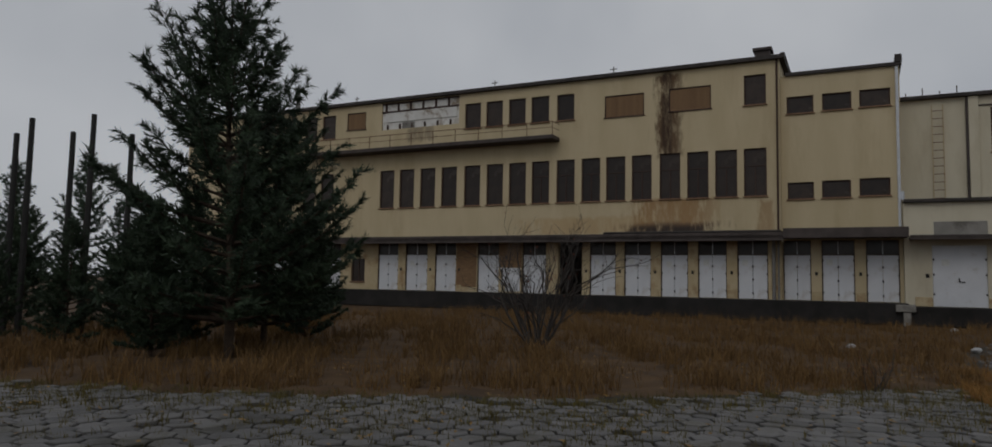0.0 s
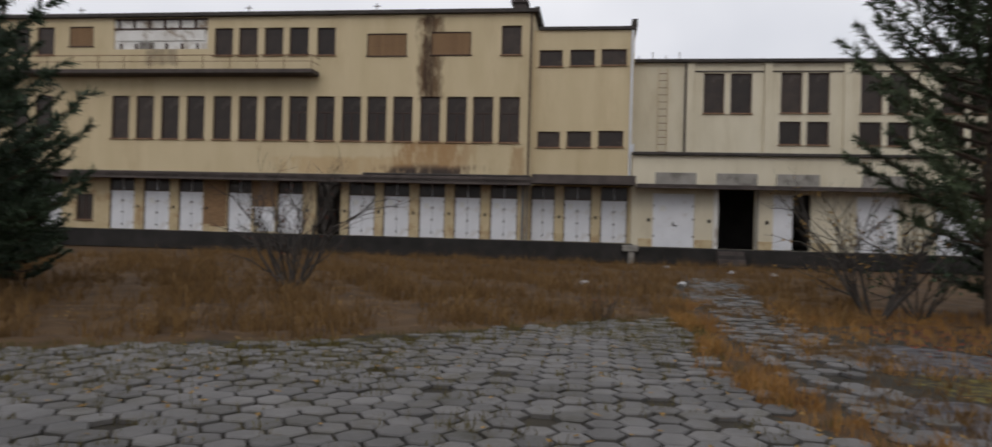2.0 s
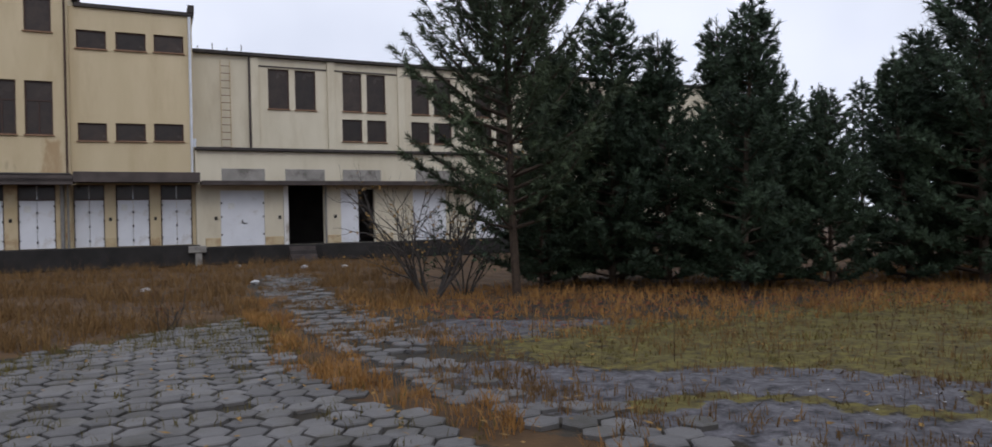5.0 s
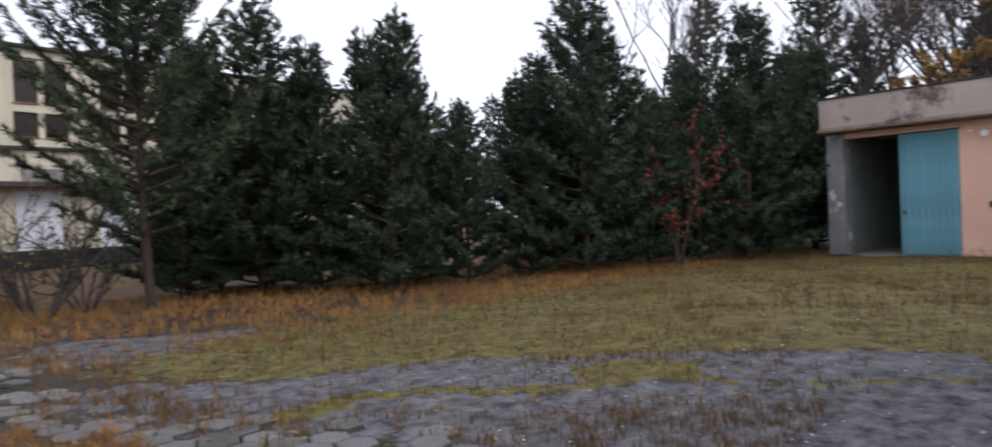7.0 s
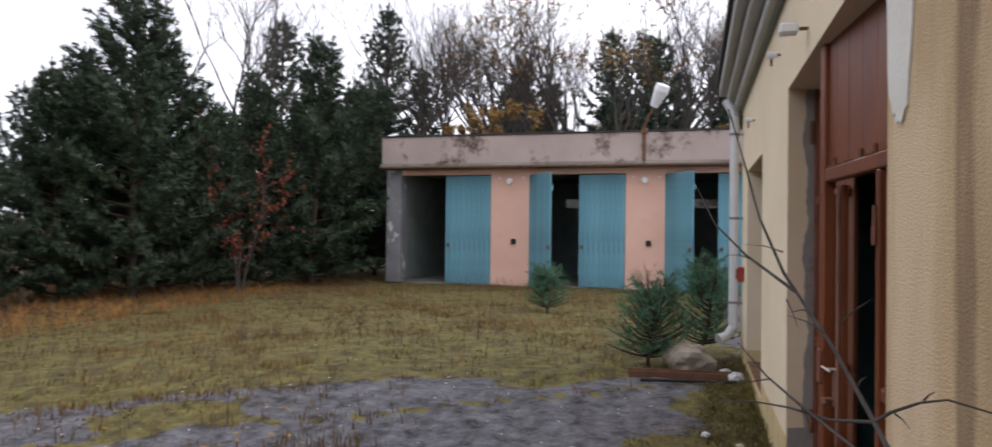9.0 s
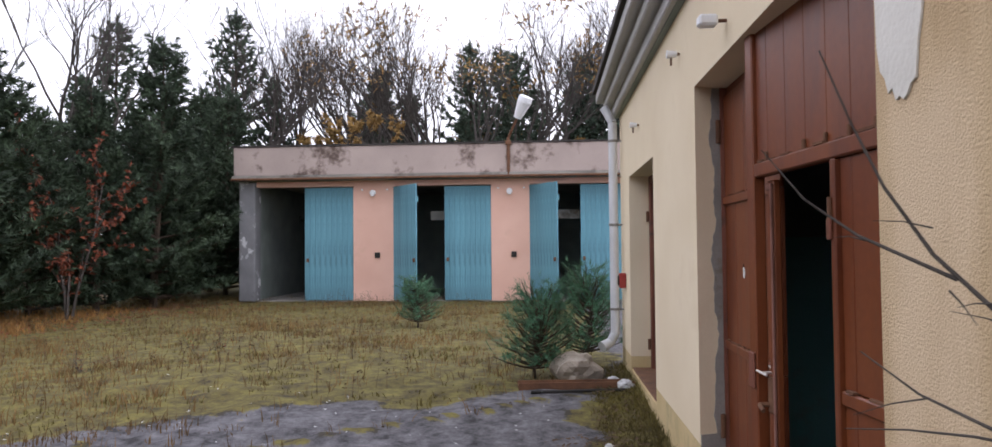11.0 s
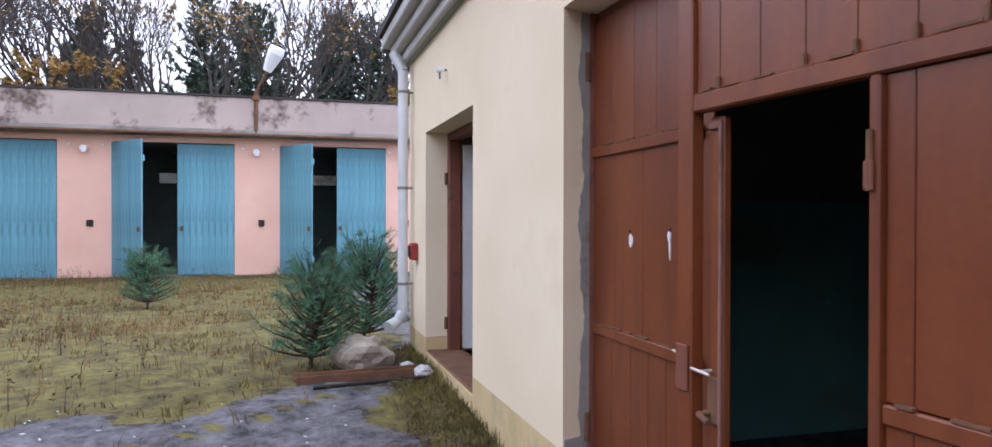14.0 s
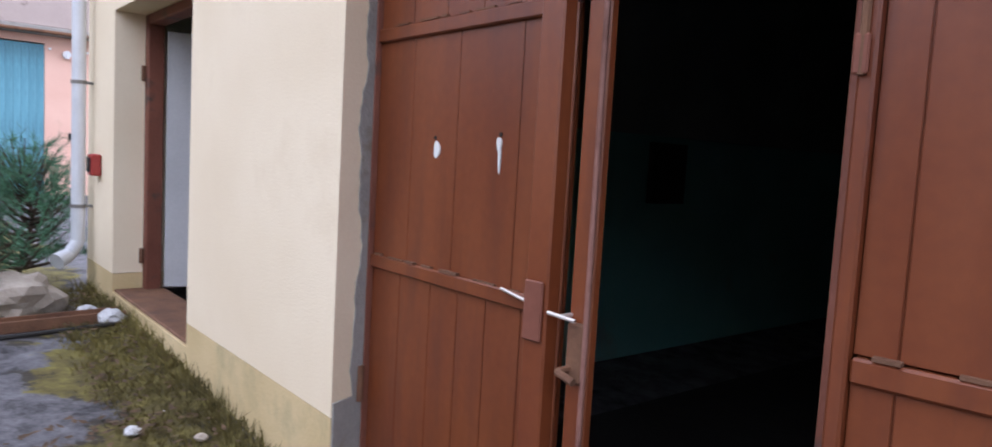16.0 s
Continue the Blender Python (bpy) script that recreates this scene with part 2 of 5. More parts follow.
M["teal"] = mat("teal oil-paint dado", (0.16, 0.4, 0.38), (0.22, 0.5, 0.47), 1.5, 0.6, 0.1, stain=(0.22, 0.28, 0.25), stain_scale=1.2, stain_at=(0.58, 0.72))
M["soot"] = mat("sooty lime wall", (0.2, 0.24, 0.22), (0.32, 0.36, 0.34), 1.5, 0.9, 0.1)
M["bark"] = mat("dark pine bark", (0.035, 0.025, 0.018), (0.085, 0.06, 0.042), 9, 0.95, 0.8, 40)
M["bark_grey"] = mat("grey bare bark", (0.040, 0.034, 0.030), (0.080, 0.070, 0.062), 9, 0.95, 0.5, 40)
M["needles"] = mat("dark pine needles", (0.02, 0.035, 0.02), (0.045, 0.07, 0.036), 0.8, 0.7, 0, 30, vary=0.45, world_space=True)
M["needles_open"] = mat("olive pine needles", (0.03, 0.044, 0.022), (0.065, 0.088, 0.042), 0.8, 0.7, 0, 30, vary=0.45, world_space=True)
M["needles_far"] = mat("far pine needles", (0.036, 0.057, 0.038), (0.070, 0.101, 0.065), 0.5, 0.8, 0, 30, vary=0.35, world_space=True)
M["needles_bright"] = mat("young pine needles", (0.037, 0.106, 0.056), (0.075, 0.175, 0.094), 2, 0.7, 0, 30, vary=0.3, world_space=True)
M["leaf_rust"] = mat("rust-coloured autumn leaf", (0.12, 0.032, 0.018), (0.21, 0.06, 0.028), 3, 0.8, 0, 30, vary=0.3, world_space=True)
M["leaf_dead"] = mat("dead brown leaf", (0.045, 0.028, 0.017), (0.115, 0.07, 0.038), 3, 0.9, 0, 30, vary=0.4, world_space=True)
M["leaf_gold"] = mat("golden autumn leaf", (0.19, 0.11, 0.03), (0.3, 0.18, 0.055), 2, 0.8, 0, 30, vary=0.3, world_space=True)
M["grass_brown"] = mat("withered brown grass", (0.105, 0.059, 0.022), (0.211, 0.124, 0.046), 0.9, 0.9, 0, 20, vary=0.3, world_space=True)
M["grass_gold"] = mat("orange-gold dry grass", (0.238, 0.112, 0.032), (0.350, 0.189, 0.059), 1.2, 0.9, 0, 20, vary=0.25, world_space=True)
M["grass_olive"] = mat("olive mossy grass", (0.075, 0.062, 0.022), (0.165, 0.135, 0.038), 0.9, 0.9, 0, 20, vary=0.3, world_space=True)
M["paver"] = mat("worn grey concrete paver", (0.085, 0.082, 0.08), (0.16, 0.154, 0.15), 3, 0.6, 0.6, 60, stain=(0.055, 0.05, 0.034), stain_scale=1.5, stain_at=(0.5, 0.72), vary=0.28, world_space=True)
M["stone"] = mat("pale rubble stone", (0.3, 0.25, 0.2), (0.48, 0.42, 0.35), 6, 0.95, 0.8, 40)
M["porcelain"] = mat("white lamp enamel", (0.75, 0.76, 0.78), (0.85, 0.86, 0.88), 4, 0.35, 0.05)
M["red_box"] = mat("red plastic box", (0.25, 0.03, 0.025), (0.33, 0.05, 0.04), 6, 0.5, 0.1)


# ---- mesh helpers ----
def box(bm, x0, x1, y0, y1, z0, z1, bevel=0.0):
    """Add a box, with chamfered edges where bevel is given."""
    r = bmesh.ops.create_cube(bm, size=1.0)
    bmesh.ops.scale(bm, vec=(abs(x1 - x0), abs(y1 - y0), abs(z1 - z0)), verts=r["verts"])
    bmesh.ops.translate(bm, vec=((x0 + x1) / 2, (y0 + y1) / 2, (z0 + z1) / 2), verts=r["verts"])
    if bevel:
        edges = list({e for v in r["verts"] for e in v.link_edges})
        bmesh.ops.bevel(bm, geom=edges, offset=bevel, segments=1, affect="EDGES")
    return bm


def boxes(*rows, bevel=0.0):
    bm = bmesh.new()
    for r in rows:
        box(bm, *r, bevel=bevel)
    return bm


def rod(bm, a, b, r0, r1=None, seg=8):
    """A tapered round rod from a to b."""
    a, b = Vector(a), Vector(b)
    d = b - a
    m = Matrix.Translation((a + b) / 2) @ d.to_track_quat("Z", "Y").to_matrix().to_4x4()
    bmesh.ops.create_cone(bm, cap_ends=True, segments=seg, radius1=r0, radius2=r0 if r1 is None else r1, depth=d.length, matrix=m)
    return bm


def rods(*rows, seg=8):
    bm = bmesh.new()
    for r in rows:
        rod(bm, *r, seg=seg)
    return bm


def link_mesh(name, bm, material, parent=None, label=""):
    me = bpy.data.meshes.new(name)
    bm.to_mesh(me)
    bm.free()
    me.materials.append(material)
    ob = new(name, me)
    ob.parent = parent
    if label:
        tagged(ob, label)
    return ob


def part(name, bm, material, parent, label=""):
    return link_mesh(name, bm, material, parent, label)


def raw_mesh(name, verts, faces, material, parent=None):
    me = bpy.data.meshes.new(name)
    me.from_pydata(verts, [], faces)
    me.materials.append(material)
    ob = new(name, me)
    ob.parent = parent
    return ob


def thing(name, m, label, category, group="", kind=""):
    ob = new(name)
    ob.empty_display_size = 0.2
    ob.matrix_world = m
    return tagged(ob, label, category, group, kind)


def share(ob, parent, m, name=None):
    """Another object on the mesh of ob and of its children, under parent."""
    made = new(name or ob.name.split(".")[0], ob.data)
    made.parent = parent
    made.matrix_basis = m
    for c in ob.children:
        k = new(c.name.split(".")[0], c.data)
        k.parent = made
        k.matrix_basis = c.matrix_basis
    return made


def wall_holes(x0, x1, z0, z1, y, thick, holes):
    """A wall in the plane y (front) to y + thick, with openings (x0, x1, z0, z1) cut right through."""
    bm = bmesh.new()
    xs = sorted({x0, x1, *[v for h in holes for v in h[:2] if x0 < v < x1]})
    zs = sorted({z0, z1, *[v for h in holes for v in h[2:4] if z0 < v < z1]})

    def solid(i, k):
        if not (0 <= i < len(xs) - 1 and 0 <= k < len(zs) - 1):
            return False
        cx, cz = (xs[i] + xs[i + 1]) / 2, (zs[k] + zs[k + 1]) / 2
        return not any(h[0] < cx < h[1] and h[2] < cz < h[3] for h in holes)

    cache = {}

    def v(i, k, s):
        if (i, k, s) not in cache:
            cache[i, k, s] = bm.verts.new((xs[i], y + s * thick, zs[k]))
        return cache[i, k, s]
    for i in range(len(xs) - 1):
        for k in range(len(zs) - 1):
            if not solid(i, k):
                continue
            bm.faces.new((v(i, k, 0), v(i + 1, k, 0), v(i + 1, k + 1, 0), v(i, k + 1, 0)))
            bm.faces.new((v(i, k, 1), v(i, k + 1, 1), v(i + 1, k + 1, 1), v(i + 1, k, 1)))
            if not solid(i - 1, k):
                bm.faces.new((v(i, k, 0), v(i, k + 1, 0), v(i, k + 1, 1), v(i, k, 1)))
            if not solid(i + 1, k):
                bm.faces.new((v(i + 1, k, 0), v(i + 1, k, 1), v(i + 1, k + 1, 1), v(i + 1, k + 1, 0)))
            if not solid(i, k - 1):
                bm.faces.new((v(i, k, 0), v(i, k, 1), v(i + 1, k, 1), v(i + 1, k, 0)))
            if not solid(i, k + 1):
                bm.faces.new((v(i, k + 1, 0), v(i + 1, k + 1, 0), v(i + 1, k + 1, 1), v(i, k + 1, 1)))
    return bm


# ---- ground: one sheet to the horizon, zoned into bare soil, moss, gravel and brown litter ----
def smooth(a, b, v):
    t = np.clip((v - a) / (b - a), 0, 1)
    return t * t * (3 - 2 * t)


def far_edge(x):
    """The far edge of the hexagonal paving in front of the field."""
    return np.interp(x, [-14, -8.2, -4.0, -0.6, 0.6, 1.2], [2.2, 5.0, 7.6, 12.0, 13.5, 14])


def strip_x(y):
    """Middle line of the golden grass strip that crosses the paving."""
    return np.interp(y, [2.5, 4.0, 6.1, 8.5, 10.5, 15, 20], [4.0, 3.35, 2.45, 1.75, 1.45, 0.9, 0.3])


def edge_moss(x):
    """Where the mossy lawn in front of the garages begins (y over x)."""
    return np.interp(x, [3, 4.6, 7.3, 8.7, 9.8, 10.6, 12, 30], [7.6, 6.8, 5.3, 2.7, 0.7, -0.6, -1.4, -1.6])


def wob(x, y, s, k=0.0):
    return np.sin(x * s + k) * np.cos(y * s * 1.13 + k * 2.1) + 0.5 * np.sin(x * s * 2.3 + y * s * 1.7 + k)


def zones(x, y):
    jx = x + 0.25 * wob(x, y, 1.7, 1.0)
    jy = y + 0.3 * wob(x, y, 1.4, 2.0)
    moss = smooth(-0.25, 0.25, jy - edge_moss(jx)) * smooth(5.2, 7.0, jx + 0.25 * jy) * (1 - smooth(8.5, 12.5, jy - 0.25 * (jx - 10)))
    band = np.abs(jy - (edge_moss(jx) - 1.55)) < 0.22
    moss = np.maximum(moss, band * (jx > 4.5) * (jx < 11) * 0.8)
    moss = np.maximum(moss, ((jy < np.interp(jx, [6.5, 7.2, 8.0, 8.5, 11.5], [-0.6, -0.25, -0.45, -1.1, -1.2])) & (jx > 6.5) & (jx < 11.5) & (jy > -1.6)) * 0.8)
    stripe = 1 - smooth(0.25, 0.45, np.abs(jx - strip_x(jy)))
    stripe = stripe * (jy > 2.6) * (jy < 16)
    path = (jx > strip_x(jy)) * (jx < strip_x(jy) + 2.0) * (jy > 8) * (jy < 27)
    grav = (jx > strip_x(jy) + 0.9) * (jy < edge_moss(jx)) * (jy < 10.8)
    puddle = (((jx - 4.6) / 2.0) ** 2 + ((jy - 10.2) / 1.0) ** 2) < 1
    field = (jy > far_edge(jx)) * (1 - path) * (1 - grav)
    return moss, stripe, path * 1.0, np.maximum(grav * 1.0, puddle * 1.0) * (1 - moss), field * (1 - moss)


def lift(x, y):
    """The ground swells gently towards the far corner of the workshop."""
    return 0.15 * smooth(6, 10, x) * (1 - smooth(13, 19, x)) * (1 - smooth(4, 9, y))


def build_ground():
    def axis(lo, hi, step):
        near = np.arange(lo, hi + 1e-6, step)
        out = [hi + 2 * 1.6 ** k for k in range(1, 15)]
        inn = [lo - 2 * 1.6 ** k for k in range(1, 15)]
        return np.array(sorted([*inn, *near, *out]))
    xs, ys = axis(-14, 27, 0.16), axis(-3, 24, 0.16)
    gx, gy = np.meshgrid(xs, ys)
    moss, stripe, path, grav, field = zones(gx, gy)
    near_bumps = 0.03 * wob(gx, gy, 2.1, 0.3) * np.maximum(field, moss * 0.6) + 0.015 * wob(gx, gy, 5.0, 1.3) * (1 - path)
    fade = (np.abs(gx) < 60) * (np.abs(gy) < 60) * (gy > -1.2)
    z = near_bumps * fade - 0.02
    z = np.where((gx < strip_x(gy) + 1.6) & (gy < far_edge(gx)), z * 0.3 - 0.035, z)
    z = z + lift(gx, gy)
    co = np.stack([gx, gy, z], -1).reshape(-1, 3)
    ny, nx = gx.shape
    i = np.arange(ny * nx).reshape(ny, nx)
    quads = np.stack([i[:-1, :-1], i[:-1, 1:], i[1:, 1:], i[1:, :-1]], -1).reshape(-1, 4)
    me = bpy.data.meshes.new("ground")
    me.vertices.add(len(co))
    me.vertices.foreach_set("co", co.ravel())
    me.loops.add(quads.size)
    me.loops.foreach_set("vertex_index", quads.ravel().astype(np.int32))
    me.polygons.add(len(quads))
    me.polygons.foreach_set("loop_start", np.arange(0, quads.size, 4, dtype=np.int32))
    me.polygons.foreach_set("use_smooth", np.ones(len(quads), bool))
    me.update(calc_edges=True)
    for name, v in (("moss", moss), ("gravel", grav), ("litter", np.maximum(field, stripe))):
        a = me.attributes.new(name, "FLOAT", "POINT")
        a.data.foreach_set("value", np.asarray(v, dtype=np.float32).ravel())
    m = mat("soil with litter", (0.02, 0.017, 0.012), (0.05, 0.042, 0.03), 1.2, 0.95, 0.8, 25, world_space=True)
    n, l = m.node_tree.nodes, m.node_tree.links
    b = n["Principled BSDF"]
    col = b.inputs["Base Color"].links[0].from_socket
    geo, no, nf = n.new("ShaderNodeNewGeometry"), n.new("ShaderNodeTexNoise"), n.new("ShaderNodeTexNoise")
    no.inputs["Scale"].default_value, no.inputs["Detail"].default_value, no.inputs["Roughness"].default_value = 1.1, 8, 0.7
    nf.inputs["Scale"].default_value, nf.inputs["Detail"].default_value, nf.inputs["Roughness"].default_value = 5, 9, 0.75
    l.new(geo.outputs["Position"], no.inputs["Vector"])
    l.new(geo.outputs["Position"], nf.inputs["Vector"])
    for name, ca, cb, w in (("litter", (0.045, 0.025, 0.012), (0.11, 0.062, 0.025), no), ("gravel", (0.02, 0.019, 0.02), (0.17, 0.163, 0.175), nf), ("moss", (0.034, 0.024, 0.012), (0.165, 0.14, 0.036), nf)):
        at, r, mx, m2 = n.new("ShaderNodeAttribute"), n.new("ShaderNodeMapRange"), n.new("ShaderNodeMix"), n.new("ShaderNodeMix")
        at.attribute_name = name
        r.inputs[1].default_value, r.inputs[2].default_value = 0.35, 0.65
        l.new(w.outputs["Fac"], r.inputs[0])
        mx.data_type = m2.data_type = "RGBA"
        mx.inputs[6].default_value, mx.inputs[7].default_value = (*ca, 1), (*cb, 1)
        l.new(r.outputs[0], mx.inputs[0])
        add, cut = n.new("ShaderNodeMath"), n.new("ShaderNodeMapRange")
        l.new(at.outputs["Fac"], add.inputs[0])
        sub = n.new("ShaderNodeMath")
        sub.operation = "MULTIPLY_ADD"
        sub.inputs[1].default_value, sub.inputs[2].default_value = 2.6, -1.3
        l.new(nf.outputs["Fac"], sub.inputs[0])
        l.new(sub.outputs[0], add.inputs[1])
        cut.inputs[1].default_value, cut.inputs[2].default_value = 0.4, 0.6
        l.new(add.outputs[0], cut.inputs[0])
        l.new(cut.outputs[0], m2.inputs[0])
        l.new(col, m2.inputs[6])
        l.new(mx.outputs[2], m2.inputs[7])
        col = m2.outputs[2]
    l.new(col, b.inputs["Base Color"])
    me.materials.append(m)
    return tagged(new("ground", me), "bare soil yard with moss, gravel and withered litter", "ground", kind="structure")


ground = build_ground()

# ---- the long factory building: its own axes run along and into the facade ----
YAW = 9.3
FACTORY = pose(1.45, -0.9, 0, 0, 0, YAW)
W = 39.3
factory = thing("factory_building", FACTORY, "long three-storey cream plastered factory, stained and abandoned", "building")
mid_u = [-28.1, -26.57, -25.0, -23.44, -21.8, -20.25, -18.74, -17.25, -15.68, -14.15, -12.69, -11.21, -9.66, -8.18, -6.72, -5.27]
mid_wins = [(u, u + 1.12, 6.28, 8.76) for u in [-41.2, -39.6, -36.6, -34.61, -33.03, *mid_u]]
top_wins = [(u, u + w, z0, z1) for u, w, z0, z1 in [(-40.8, 1.1, 11.2, 12.8), (-38.6, 1.1, 11.2, 12.8), (-36.4, 0.9, 11.2, 12.8), (-34.62, 1.12, 11.17, 12.8), (-33.05, 1.14, 11.17, 12.8), (-21.84, 1.12, 11.08, 12.65), (-20.36, 1.14, 11.08, 12.65),
            (-18.82, 1.12, 11.08, 12.65), (-17.34, 1.15, 11.08, 12.65), (-15.7, 1.08, 11.08, 12.62), (-5.24, 1.09, 11.05, 12.63)]]
boarded = [(-30.94, -29.39, 11.66, 12.82), (-12.79, -10.52, 11.02, 12.26), (-9.15, -6.91, 11.06, 12.32)]
bay_panel = (-28.1, -22.26, 11.46, 13.25)
DOCK_Z = 1.0
door_u = [(-41.5, -40), (-39.3, -37.8), (-37, -35.5), (-34.8, -33.3), (-32.6, -31.1), (-28.07, -26.5), (-25.94, -24.3), (-23.75, -22.24), (-20.76, -19.3), (-17.77, -16.26), (-15.53, -14.05), (-13.61, -12.09), (-11.61, -10.13), (-9.59, -8.13), (-7.62, -6.15), (-5.63, -4.13)]
doors_a = [(a, b, DOCK_Z, 3.98) for a, b in door_u]
win_old = (-30.2, -29.1, 1.5, 3.0)
part("wall", wall_holes(-46, -3.5, 4.1, 13.3, W, 0.4, mid_wins + top_wins + boarded + [bay_panel]), M["cream"], factory, "cream plaster wall with a long brown water stain")
part("wall", wall_holes(-46, -3.5, 0, 4.096, W, 0.4, doors_a + [win_old]), M["cream_low"], factory, "ochre ground-floor wall with peeling paint")
SB = W + 0.4
b2_wins = [(-3.2, -1.93, 10.5, 11.38), (-1.53, -0.2, 10.53, 11.4), (0.15, 1.5, 10.56, 11.42), (-3.2, -1.97, 6.1, 6.95), (-1.6, -0.29, 6.12, 6.98), (0.08, 1.42, 6.16, 7.02)]
b2_doors = [(-3.45, -2.15, DOCK_Z, 4.0), (-1.67, -0.19, DOCK_Z, 4.0), (0.3, 1.73, DOCK_Z, 4.0)]
part("wall", wall_holes(-3.497, 1.9, 0, 12.45, SB, 0.4, b2_wins + b2_doors), M["cream"], factory)
for wall_box in ((-46, -45.6, W + 0.4, W + 14, 0, 13.3), (-46, -3.5, W + 13.6, W + 14, 0, 13.3), (-3.497, 1.9, W + 13.6, W + 14, 0, 12.45), (1.5, 1.9, SB + 0.4, W + 13.6, 0, 12.45),
              (-3.9, -3.5, W + 0.4, W + 13.6, 0, 13.3)):
    part("wall", boxes(wall_box), M["cream"], factory)
part("floor_slab", boxes((-45.6, -3.9, W + 0.4, W + 13.6, 4.1, 4.4), (-45.6, -3.9, W + 0.4, W + 13.6, 9.4, 9.7), (-3.5, 1.5, SB + 0.4, W + 13.6, 4.1, 4.4), (-3.5, 1.5, SB + 0.4, W + 13.6, 8.6, 8.9), (-45.6, -3.9, W + 0.4, W + 13.6, 0.7, 0.98), (-3.5, 1.5, SB + 0.4, W + 13.6, 0.7, 0.98)), M["interior"], factory)
part("partition", boxes(*[(u, u + 0.15, W + 0.42, W + 13.5, 0.98, 13.2) for u in (-37.3, -29.0, -22.05, -13.85)], (-45, -4, W + 5, W + 5.2, 0.98, 13.2)), M["interior"], factory)
roof = part("roof", boxes((-46.3, -3.25, W - 0.28, W + 14.2, 13.3, 13.5), (-3.24, 2.0, SB - 0.15, W + 14.2, 12.45, 12.62)), M["roof_edge"], factory, "flat roof with black bitumen edge")
part("parapet_cap", boxes((1.72, 2.02, SB - 0.2, SB + 1.2, 12.62, 12.98)), M["roof_edge"], roof)
part("parapet_cap", boxes((-3.45, -3.22, W - 0.1, W + 6, 13.5, 13.62)), M["roof_edge"], roof)
chim = part("chimney", rods(((-35.6, W + 0.3, 13.5), (-35.6, W + 0.3, 15.0), 0.16), ((-35.6, W + 0.3, 15.0), (-35.6, W + 0.3, 15.12), 0.3), seg=12), M["steel"], roof, "round sheet-metal flue")
part("vent_box", boxes((-4.75, -4.0, W + 0.6, W + 1.4, 13.5, 14.05), (-4.85, -3.9, W + 0.5, W + 1.5, 14.05, 14.2)), M["canopy"], roof)
for u in (-30.5, -20.0, -12.4):
    part("aerial", rods(((u, W + 0.4, 13.5), (u, W + 0.4, 14.05), 0.035), ((u - 0.2, W + 0.4, 13.9), (u + 0.2, W + 0.4, 13.9), 0.03), seg=6), M["steel"], roof)


def window_unit(w, h, mullion=False, sill=True, transom=0.0):
    """A window: frame with its pane and sill as parts below it; front of the wall at y = 0."""
    bm = boxes((0, 0.07, 0.1, 0.18, 0, h), (w - 0.07, w, 0.1, 0.18, 0, h), (0.07, w - 0.07, 0.1, 0.18, 0, 0.07), (0.07, w - 0.07, 0.1, 0.18, h - 0.07, h))
    if mullion:
        box(bm, w / 2 - 0.025, w / 2 + 0.025, 0.11, 0.17, 0.07, transom or h - 0.07)
    if transom:
        box(bm, 0.07, w - 0.07, 0.105, 0.175, transom, transom + 0.05)
    f = link_mesh("window", bm, M["dark_frame"])
    part("pane", boxes((0.071, w - 0.071, 0.135, 0.145, 0.071, h - 0.071)), M["brown_glass"], f)
    if sill:
        part("sill", boxes((-0.06, w + 0.06, -0.1, 0.1, -0.07, -0.005), bevel=0.012), M["sill"], f)
    return f


def hang_windows(rows, y, parent, **kw):
    made = {}
    for r in rows:
        key = (round(r[1] - r[0], 2), round(r[3] - r[2], 2))
        m = pose(r[0], y, r[2])
        if key not in made:
            made[key] = window_unit(*key, **kw)
            made[key].parent = parent
            made[key].matrix_basis = m
        else:
            share(made[key], parent, m)


hang_windows(mid_wins[:12], W, factory)
hang_windows([(a, a + 1.121, c, d) for a, b, c, d in mid_wins[12:]], W, factory, mullion=True, transom=1.55)
hang_windows(top_wins, W, factory)
hang_windows(b2_wins, SB, factory)
hang_windows([win_old], W, factory, mullion=True)
for a, b, c, d in boarded:
    n_slats = int((d - c) / 0.11)
    lou = part("louvre", boxes((a, a + 0.06, W + 0.03, W + 0.14, c, d), (b - 0.06, b, W + 0.03, W + 0.14, c, d), (a + 0.06, b - 0.06, W + 0.03, W + 0.14, d - 0.06, d), (a - 0.05, b + 0.05, W - 0.06, W + 0.14, c - 0.06, c)), M["dark_frame"], factory, "window opening filled with rusty slats")
    s0 = part("slat", boxes((a + 0.062, b - 0.062, W + 0.05, W + 0.1, c + 0.012, c + 0.012 + (d - c - 0.08) / n_slats - 0.014)), M["rust_board"], lou)
    for k in range(1, n_slats):
        share(s0, lou, pose(0, 0, k * (d - c - 0.08) / n_slats), "slat")
a, b, c, d = bay_panel
bayp = part("light_band", boxes((a, b, W + 0.1, W + 0.2, c, d)), M["white_panel"], factory, "peeling white infill with broken glazing bars")
part("glazing_bar", boxes((a, b, W + 0.02, W + 0.099, d - 0.1, d), (a, b, W + 0.02, W + 0.099, d - 0.65, d - 0.55), bevel=0.01), M["dark_frame"], bayp)
for k in range(6):
    part("mullion", boxes((a + 0.95 * k + 0.25, a + 0.95 * k + 0.36, W + 0.0, W + 0.098, d - 0.55, d - 0.1)), M["dark_frame"], bayp)
    part("stub", boxes((a + 0.95 * k + 0.4, a + 0.95 * k + 0.5, W + 0.0, W + 0.098, c + 0.02, c + 0.33)), M["dark_frame"], bayp)
part("panel", boxes((a + 0.3, b - 0.2, W + 0.04, W + 0.098, c + 0.5, d - 0.68)), M["white_panel"], bayp)
